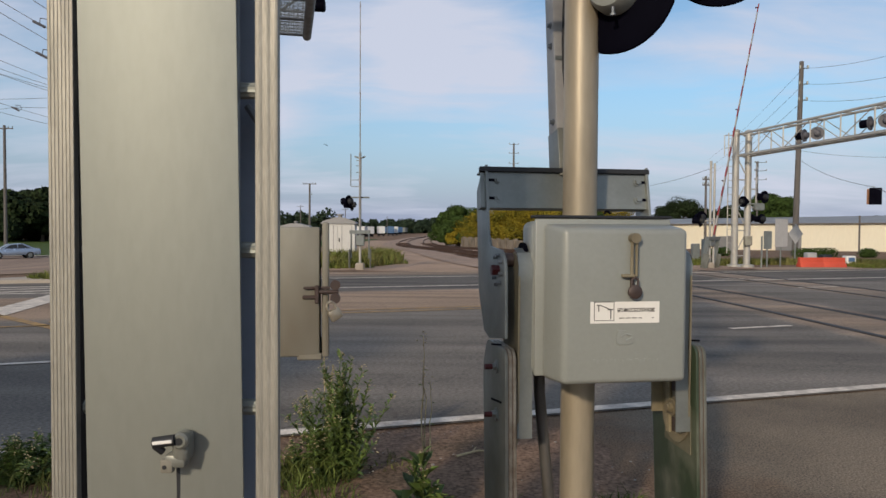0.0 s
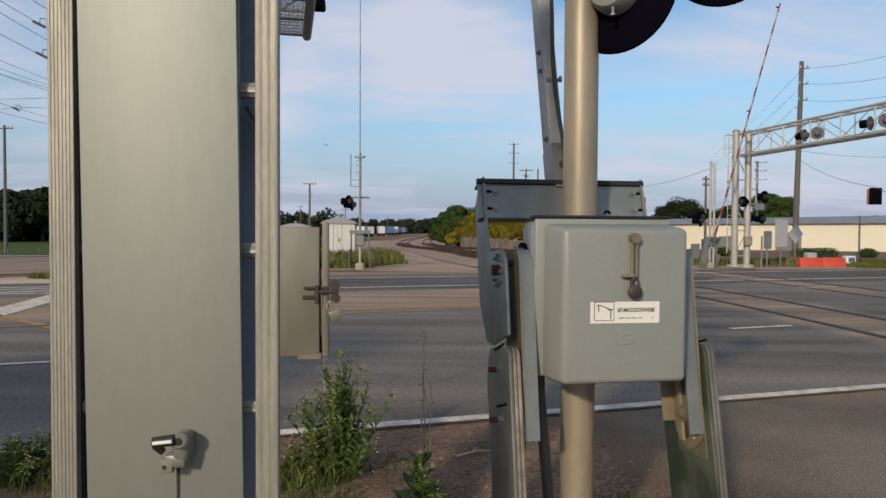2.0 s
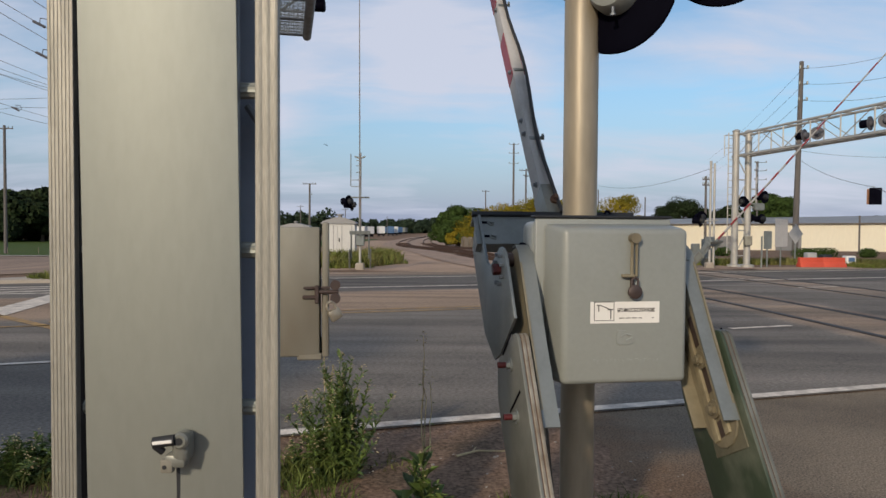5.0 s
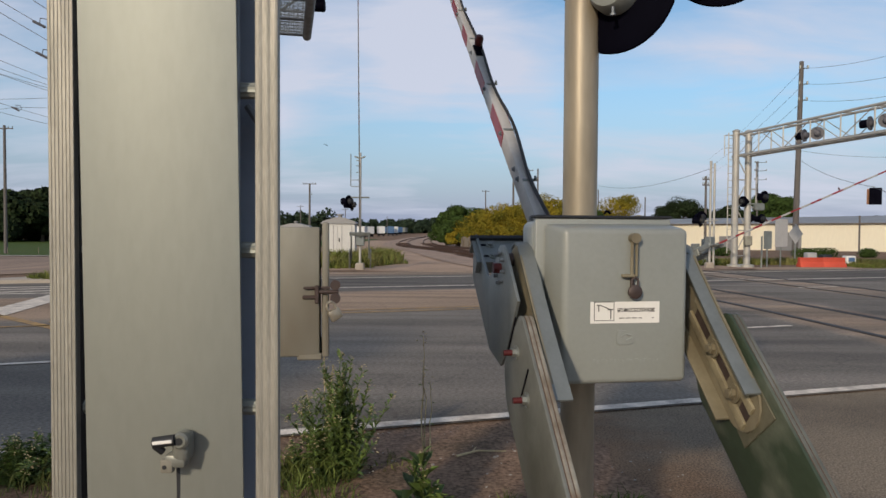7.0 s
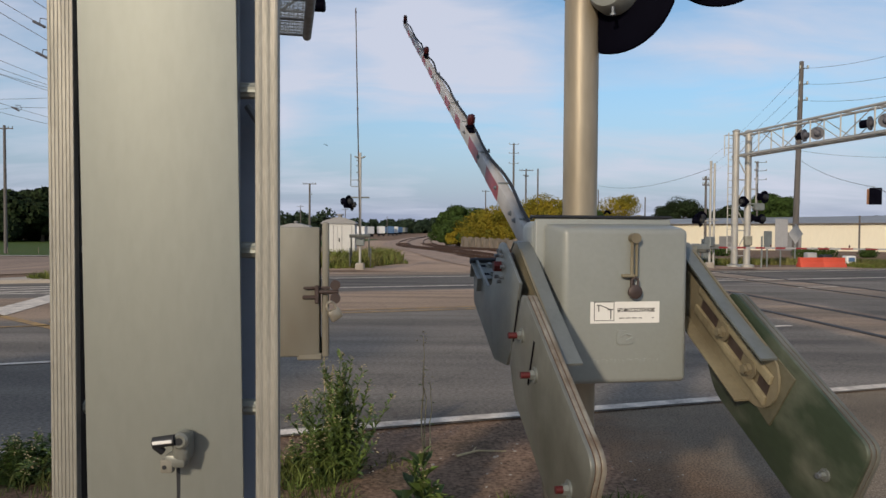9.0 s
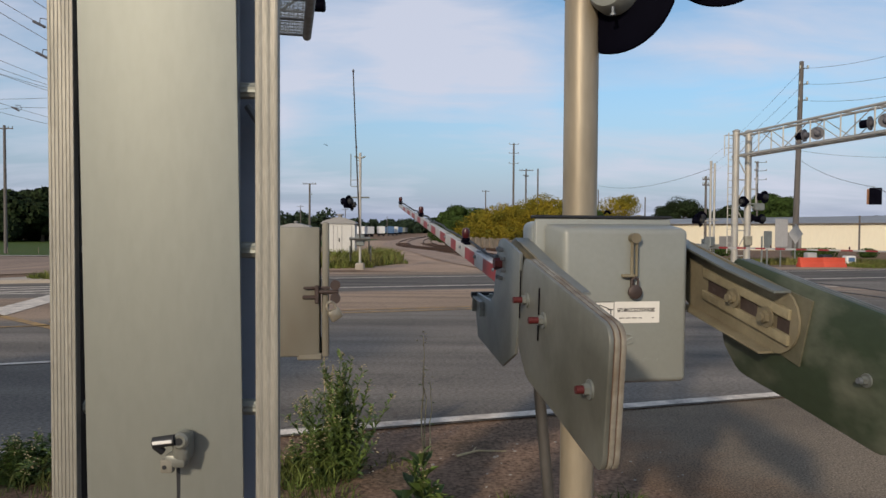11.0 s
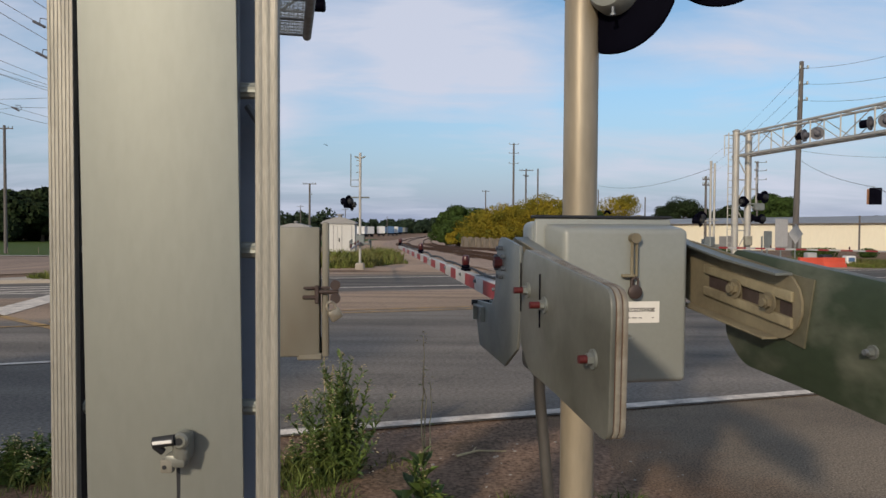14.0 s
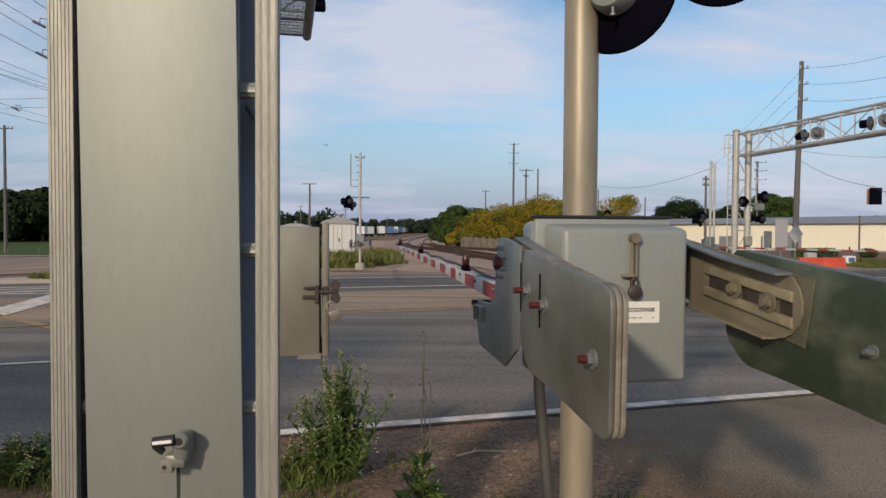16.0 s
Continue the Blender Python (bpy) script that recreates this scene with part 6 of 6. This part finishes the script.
def far_gate(name, at, yaw, long, label):
    """A whole crossing gate far off: mast with machine (still), and the arm that is returned for keying."""
    m = thing("crossing_signal_mast", at, label, "signal mast", "far crossing masts")
    bm = B()
    bm_rod(bm, (0, 0, -0.05), (0, 0, 4.5), 0.05, 12)
    part("pole", bm, "mast_silver", m, "silver pole")
    bm = B()
    bm_box(bm, (0, 0, 0.1), (0.34, 0.34, 0.3), 0.05)
    part("base", bm, "concrete", m)
    bm = B()
    bm_box(bm, (0, 0, 0), (0.34, 0.3, 0.42), 0.03, Matrix.Translation((0.0, 0, 1.12)) @ Matrix.Rotation(radians(yaw), 4, "Z"))
    part("machine_case", bm, "galv", m)
    arm = thing("crossing_gate", (at[0], at[1], at[2] + 1.15), "far red and white crossing gate arm", "crossing gate", "far crossing gates")
    bm = B()
    bm_box(bm, (0.34, -0.25, -0.1), (0.05, 0.95, 0.22), 0.02)
    part("side_plate", bm, "galv", arm)
    bm = B()
    bm_box(bm, (-0.34, -0.25, -0.1), (0.05, 0.95, 0.22), 0.02)
    part("side_plate", bm, "galv", arm)
    for x in (-0.40, 0.40):
        bm = B()
        bm_box(bm, (x, -0.72, -0.2), (0.06, 0.75, 0.34), 0.03)
        part("counterweight", bm, "weight", arm)
    bm = B()
    bm_box(bm, (0, 0.3, -0.15), (0.8, 0.14, 0.06), 0.01)
    part("cross_channel", bm, "galv", arm)
    bm = B()
    bm_box(bm, (0, 0.3, -0.12), (0.06, 0.3, 0.1))
    part("arm_foot", bm, "galv", arm)
    y = 0.45
    k = 0
    while y < long:
        y1 = min(long, y + 0.406)
        s = 1 - 0.5 * y / long
        bm = B()
        bm_box(bm, (0, (y + y1) / 2, -0.12 + 0.004 * y), (0.045 * s, y1 - y, 0.08 * s), 0.003)
        sec = part("arm_section", bm, "galv", arm)
        for side in (-1, 1):
            bm = B()
            bm_box(bm, (side * (0.0225 * s + 0.002), (y + y1) / 2, -0.12 + 0.004 * y), (0.003, y1 - y - 0.005, 0.075 * s))
            part("stripe", bm, "white" if k % 2 else "red", sec)
        y, k = y1, k + 1
    for y in (2.7, 5.6, long - 0.15):
        bm = B()
        bm_lathe(bm, [(0.02, 0), (0.03, 0.03), (0.03, 0.07), (0.01, 0.10)], Matrix.Translation((0, y, -0.08 + 0.004 * y)), 10)
        part("lamp", bm, "lens", arm)
    return m, arm


FAR_A, YAW_A = (-3.21, 26.16, 0), 185.5
FAR_B, YAW_B = (11.22, 28.45, 0), -146.8
mast_a, gate_a = far_gate("far_gate", FAR_A, YAW_A, 9.0, "silver crossing mast with aerials and a lamp beyond the road")
mast_b, gate_b = far_gate("far_gate", FAR_B, YAW_B, 9.7, "silver crossing mast beside the signal bridge")
for z, c in ((2.72, (-0.42, -0.1)), ):
    far_light(mast_a, (c[0], c[1], z - 0.1), 0.24, 62)
    far_light(mast_a, (c[0] + 0.1, c[1] + 0.1, z - 0.22), 0.24, 80)
bm = B()
bm_rod(bm, (-0.42, 0, 2.78), (0.36, 0, 2.78), 0.03, 8)
bm_rod(bm, (-0.36, 0, 3.2), (-0.36, 0, 4.45), 0.02, 6)
for z in (3.2, 3.45, 3.75, 4.0, 4.2):
    bm_rod(bm, (-0.34 if z < 3.6 else -0.15, 0, z), (0, 0, z), 0.014, 6)
bm_rod(bm, (-0.22, 0, 4.36), (0, 0, 4.28), 0.03, 6)
bm_rod(bm, (0.2, 0, 4.36), (0, 0, 4.28), 0.03, 6)
part("aerials", bm, "galv", mast_a, "thin grey aerial rods")
bm = B()
bm_rod(bm, (-0.30, -0.05, 1.98), (0.32, -0.05, 2.02), 0.03, 8)
part("cross_arm", bm, "mast_silver", mast_b)
for c, turn in (((-0.45, -0.1, 2.0), 50), ((-0.36, 0.0, 2.15), 20)):
    far_light(mast_b, c, 0.26, turn)
bm = B()
bm_rod(bm, (0.16, 0, -0.02), (0.16, 0, 4.4), 0.045, 10)
part("conduit", bm, "mast_silver", mast_b)
# small guard posts and cabinets round the far mast
for px_x, px_y, h, w, lab in (((12.28, 32.91, 0), 0, 1.0, 0.35, "grey trackside cabinet beside the far mast"), ((11.95, 30.78, 0), 0, 1.25, 0.3, "grey trackside cabinet beside the far mast")):
    t = thing("cabinet", px_x, lab, "cabinet", "trackside cabinets")
    bm = B()
    bm_box(bm, (0, 0, h / 2 - 0.05), (w, 0.3, h), 0.03)
    part("body", bm, "galv", t)
    bm = B()
    bm_box(bm, (0, -0.16, h * 0.55), (w * 0.8, 0.02, h * 0.7), 0.005)
    part("door", bm, "galv", t)


# ---- roadside signs seen from behind, barrier, hanging signal ----
def sign(at, z, w, h, shape, turn, label, mat="galv"):
    t = thing("road_sign", at, label, "road sign", "road signs seen from behind", turn)
    bm = B()
    bm_rod(bm, (0, 0.03, -0.05), (0, 0.03, z + h / 2), 0.035, 8)
    part("post", bm, "galv", t)
    bm = B()
    if shape == "diamond":
        pts = [(0, z - h / 2), (w / 2, z), (0, z + h / 2), (-w / 2, z)]
    else:
        pts = [(-w / 2, z - h / 2), (w / 2, z - h / 2), (w / 2, z + h / 2), (-w / 2, z + h / 2)]
    bm_plate(bm, rounded(pts, 0.05), "y", -0.005, 0.0)
    part("panel", bm, mat, t, "grey sign back")
    return t


sign((14.4, 30, 0), 1.18, 0.40, 0.8, "box", 10, "grey sign back on a post")
sign((15.251, 30.5, 0), 1.50, 0.74, 1.25, "box", 20, "pale tilted sign back on a post", "white")
sign((17.2, 33, 0), 1.45, 0.8, 1.0, "diamond", 10, "pale diamond sign back on a post", "white")
sign((13.678, 29, 0), 0.9, 0.06, 0.9, "box", 0, "thin grey marker post")
t = thing("lamp_post", (33.84, 55, -0.163), "thin dark post beside the warehouse", "post")
bm = B()
bm_rod(bm, (0, 0, -0.1), (0, 0, 3.061), 0.07, 8)
part("post", bm, "wood", t)
for k, px in enumerate(((16.25, 29.9, 0), (17.3, 30.0, 0))):
    t = thing("barrier", px, "orange plastic road barrier in grass", "barrier", "orange barriers")
    bm = B()
    bm_plate(bm, [(-0.24, -0.03), (0.24, -0.03), (0.2, 0.12), (0.1, 0.22), (0.09, 0.42), (-0.09, 0.42), (-0.1, 0.22), (-0.2, 0.12)], "x", -0.515, 0.515, 0.02)
    part("body", bm, "orange", t)
for at, size, paint, lab in (((16.95, 31.2, 0), (0.42, 0.4, 0.62), "white", "white box behind the orange barrier"), ((17.65, 31.2, 0), (0.45, 0.4, 0.52), "dark_and_shade", "dark box behind the orange barrier"),
                             ((18.75, 31.2, 0), (0.42, 0.4, 0.48), "label", "white box with a blue panel beside the barrier")):
    t = thing("crate", at, lab, "box", "boxes by the barrier")
    bm = B()
    bm_box(bm, (0, 0, size[2] / 2 - 0.02), size, 0.04, seg=2)
    part("body", bm, paint, t)
    bm = B()
    bm_box(bm, (0, -size[1] / 2 - 0.006, size[2] * 0.6), (size[0] * 0.7, 0.012, size[2] * 0.4), 0.004)
    part("panel", bm, "truck_blue" if paint == "label" else paint, t)
for k, px in enumerate(((21.94, 41, -0.013), (23.702, 42, -0.019), (26.508, 42, -0.019), (17.85, 44, -0.033))):
    x, y, z = px
    rng = random.Random(90 + k)
    t = thing("shrub", (x, y, z), "low dark green shrub before the warehouse", "shrub", "shrubs")
    bm = B()
    for j in range(5):
        leafy(bm, rng, (rng.uniform(-0.5, 0.5), rng.uniform(-0.3, 0.3), 0.26), (0.42, 0.4, 0.32), 220, 0.10)
    part("foliage", bm, "tree_mid", t, "", False)


def hanging_signal():
    c = (19.047, 30, 3.138)
    t = thing("traffic_signal", c, "orange and black traffic signal hanging from a wire", "traffic signal", turn=-105)
    bm = B()
    bm_box(bm, (0, 0, 0), (0.46, 0.42, 0.68), 0.03)
    part("housing", bm, "signal_yellow", t, "orange signal housing")
    bm = B()
    bm_box(bm, (0.245, 0, 0), (0.03, 0.5, 0.74), 0.01)
    part("face_plate", bm, "black", t, "black face plate")
    bm = B()
    bm_rod(bm, (0, 0, 0.34), (0, 0, 0.44), 0.03, 8)
    part("hanger", bm, "galv", t)
    return t


hanging_signal()

# ---- concrete wall by the trees, trucks in the far yard ----
bm = B()
a, b = Vector((2.372, 84, -0.689)), Vector((7.807, 60, -0.245))
dd = (b - a)
m = Matrix.Translation(a.lerp(b, 0.5)) @ Matrix.Rotation(math.atan2(dd.y, dd.x), 4, "Z")
bm_box(bm, (0, 0, 0.42), (dd.length, 0.25, 1.3), 0.02, m)
for k in range(9):
    bm_box(bm, (-dd.length / 2 + dd.length * (k + 0.5) / 9, -0.05, 0.6), (0.3, 0.4, 1.2), 0.02, m)
tagged(part("wall_trackside", bm, "wall_old"), "low weathered concrete wall below the trees", "wall", kind="structure")


def truck(at, turn, body, cab, label, long=13.0):
    t = thing("truck", at, label, "truck", "parked trucks", turn)
    bm = B()
    bm_box(bm, (0, long / 2, 2.55), (2.6, long, 2.8), 0.05)
    part("trailer", bm, body, t)
    bm = B()
    bm_box(bm, (0, 0.3, 0.85), (2.3, 0.4, 0.5), 0.02)
    part("underride", bm, "black", t)
    for x in (-0.95, 0.95):
        for y in (1.2, 2.4, long - 1.5):
            bm = B()
            bm_rod(bm, (x - 0.2, y, 0.5), (x + 0.2, y, 0.5), 0.5, 14)
            part("wheel", bm, "rubber", t)
    if cab:
        bm = B()
        bm_plate(bm, [(-3.4, 0.6), (-3.5, 2.0), (-2.4, 2.2), (-1.9, 3.4), (-0.2, 3.6), (-0.2, 0.6)], "x", -1.2, 1.2, 0.08)
        part("cab", bm, cab, t)
        bm = B()
        bm_plate(bm, [(-2.42, 2.25), (-1.98, 3.2), (-1.9, 3.2), (-2.34, 2.25)], "x", -1.0, 1.0)
        part("windscreen", bm, "glass_dark", t)
    return t


truck((-24.144, 266, -1.17), 8, "trailer_white", None, "white box trailer parked in the yard")
truck((-27.829, 262, -1.298), 30, "trailer_white", None, "pale box trailer parked in the yard")
truck((-21.941, 285, -1.094), 6, "truck_blue", None, "dark blue box trailer parked in the yard")
truck((-21.342, 300, -1.074), 6, "trailer_white", None, "white box trailer parked in the yard")
truck((-22.604, 360, -1.116), 40, "truck_blue", None, "dark blue box trailer parked in the yard")
truck((-22.864, 420, -1.125), 60, "galv", None, "grey box trailer parked in the yard")
truck((-17.7, 620, -0.969), 70, "trailer_white", None, "white box trailer parked in the yard")
truck((-8.65, 640, -0.9), 70, "trailer_white", None, "white box trailer parked in the yard")
truck((-28.433, 250, -1.319), 70, "trailer_white", None, "pale box trailer parked in the yard")


def car():
    """A saloon car; its front points along its own minus y."""
    t = thing("car", (0, 0, 0), "silver-blue saloon car driving on the side road", "car")
    bm = B()
    low = [(-2.25, 0.32), (-2.28, 0.62), (-2.1, 0.78), (-1.15, 0.92), (-0.95, 0.95), (1.55, 0.98), (2.1, 0.95), (2.25, 0.75), (2.25, 0.35)]
    bm_plate(bm, low, "x", -0.87, 0.87, 0.09)
    bm2 = [(-1.15, 0.9), (-0.35, 1.40), (0.75, 1.45), (1.75, 0.98)]
    bm_plate(bm, bm2, "x", -0.70, 0.70, 0.08)
    part("body", bm, "car_blue", t, "silver-blue car body")
    for x in (-0.705, 0.705):
        bm = B()
        s = 1 if x > 0 else -1
        lo, hi = sorted((x - s * 0.02, x + s * 0.006))
        bm_plate(bm, [(-0.85, 0.98), (-0.30, 1.33), (0.22, 1.37), (0.22, 1.0)], "x", lo, hi)
        bm_plate(bm, [(0.30, 1.0), (0.30, 1.37), (0.72, 1.36), (1.25, 1.04)], "x", lo, hi)
        part("side_window", bm, "glass_dark", t)
    bm = B()
    bm_plate(bm, [(-1.12, 0.97), (-0.42, 1.385), (-0.40, 1.36), (-1.06, 0.95)], "x", -0.62, 0.62)
    part("windscreen", bm, "glass_dark", t)
    bm = B()
    bm_plate(bm, [(1.62, 1.06), (0.86, 1.44), (0.84, 1.41), (1.6, 1.03)], "x", -0.62, 0.62)
    part("rear_window", bm, "glass_dark", t)
    for x in (-0.78, 0.78):
        for y in (-1.35, 1.3):
            bm = B()
            bm_rod(bm, (x - 0.11, y, 0.32), (x + 0.11, y, 0.32), 0.32, 20)
            w = part("wheel", bm, "rubber", t)
            bm = B()
            bm_rod(bm, (x - 0.118, y, 0.32), (x + 0.118, y, 0.32), 0.19, 14)
            part("rim", bm, "galv", w)
        bm = B()
        bm_box(bm, (x * 0.84, -2.2, 0.66), (0.34, 0.16, 0.16), 0.03)
        part("headlight", bm, "chrome", t)
        bm = B()
        bm_box(bm, (x * 0.88, 2.22, 0.78), (0.3, 0.1, 0.16), 0.03)
        part("tail_light", bm, "lens", t)
    bm = B()
    bm_box(bm, (0, -2.24, 0.50), (1.2, 0.08, 0.16), 0.02)
    part("grille", bm, "black", t)
    return t


saloon = car()
# fence posts on the lawn
for k in range(8):
    x, y, z = (-46.445, 77, -1.5)
    t = thing("marker_post", (x + (k - 3) * 3.4, y + 0.2 * k, lie(x + (k - 3) * 3.4, y)), "thin yellowish marker post on the lawn", "marker post", "lawn markers")
    bm = B()
    bm_rod(bm, (0, 0, -0.05), (0, 0, 0.75), 0.035, 6)
    part("post", bm, "primer", t)
# two small birds far off
for c in ((-15.734, 90, 12.761), (-15.435, 90, 12.614)):
    t = thing("bird", c, "tiny dark bird flying high", "bird", "birds")
    bm = B()
    bm_lathe(bm, [(0.01, -0.12), (0.05, -0.03), (0.05, 0.04), (0.01, 0.12)], Matrix.Rotation(radians(90), 4, "X"), 8)
    part("body", bm, "black", t)
    for s in (-1, 1):
        bm = B()
        bm_plate(bm, [(0.0, -0.05), (s * 0.24, 0.0), (s * 0.22, 0.05), (0.0, 0.06)], "z", 0.0, 0.012)
        part("wing", bm, "black", t)


def motions():
    """The near gate and the two far gates come down."""
    near = [(0, 81.4), (0.45, 81.4), (1, 78.5), (1.5, 75.6), (2, 72.2), (3, 65.05), (4, 58.05), (5.2, 49.4), (6.5, 39.98), (7, 36.64), (7.5, 33.26), (8, 29.9), (8.5, 26.9), (9, 23.83),
            (10.2, 13.0), (11.0, 4.6), (11.3, 2.0), (11.5, 1.04), (12, 0.36), (12.5, 0.25), (13, -0.31), (13.5, -0.28), (14, 0.0), (14.5, 0.08), (15, -0.25), (15.5, -0.28), (16, 0.0)]
    walk(gate, [(t, pose(*GATE, a, 0, GATE_TURN)) for t, a in near])

    left = [(0, 88), (2, 87), (4, 84), (6.3, 73), (8, 60.5), (9.2, 50.5), (10.3, 39.5), (11.3, 28.7), (11.6, 24.5), (12, 19.2), (12.5, 11.5), (13, 4.5), (13.4, 0.6), (13.8, -0.3), (14.3, 0), (16, 0)]
    walk(gate_a, [(t, pose(FAR_A[0], FAR_A[1], FAR_A[2] + 1.15, a, 0, YAW_A)) for t, a in left])
    right = [(0, 78.5), (0.5, 78.5), (1, 78.1), (2, 73.2), (3, 66), (3.5, 61.8), (4, 56.5), (5.5, 39.5), (7, 22), (8, 10), (8.6, 3), (9, 0.6), (9.4, -0.4), (10, 0), (16, 0)]
    walk(gate_b, [(t, pose(FAR_B[0], FAR_B[1], FAR_B[2] + 1.0, a, 0, YAW_B)) for t, a in right])
    # the car drives off at once and leaves
    x, y, z = CAR
    walk(saloon, [(t, pose(x - 3.3 * t, y - 3.4 * t, lie(x - 3.3 * t, y - 3.4 * t) + 0.02, 0, 0, -45)) for t in (0, 0.5, 1, 2, 4, 6, 8)] + [(16, pose(x - 28, y - 29, lie(x - 28, y - 29) + 0.02, 0, 0, -45))])


CAR = (-42.015, 66, -1.5)
motions()
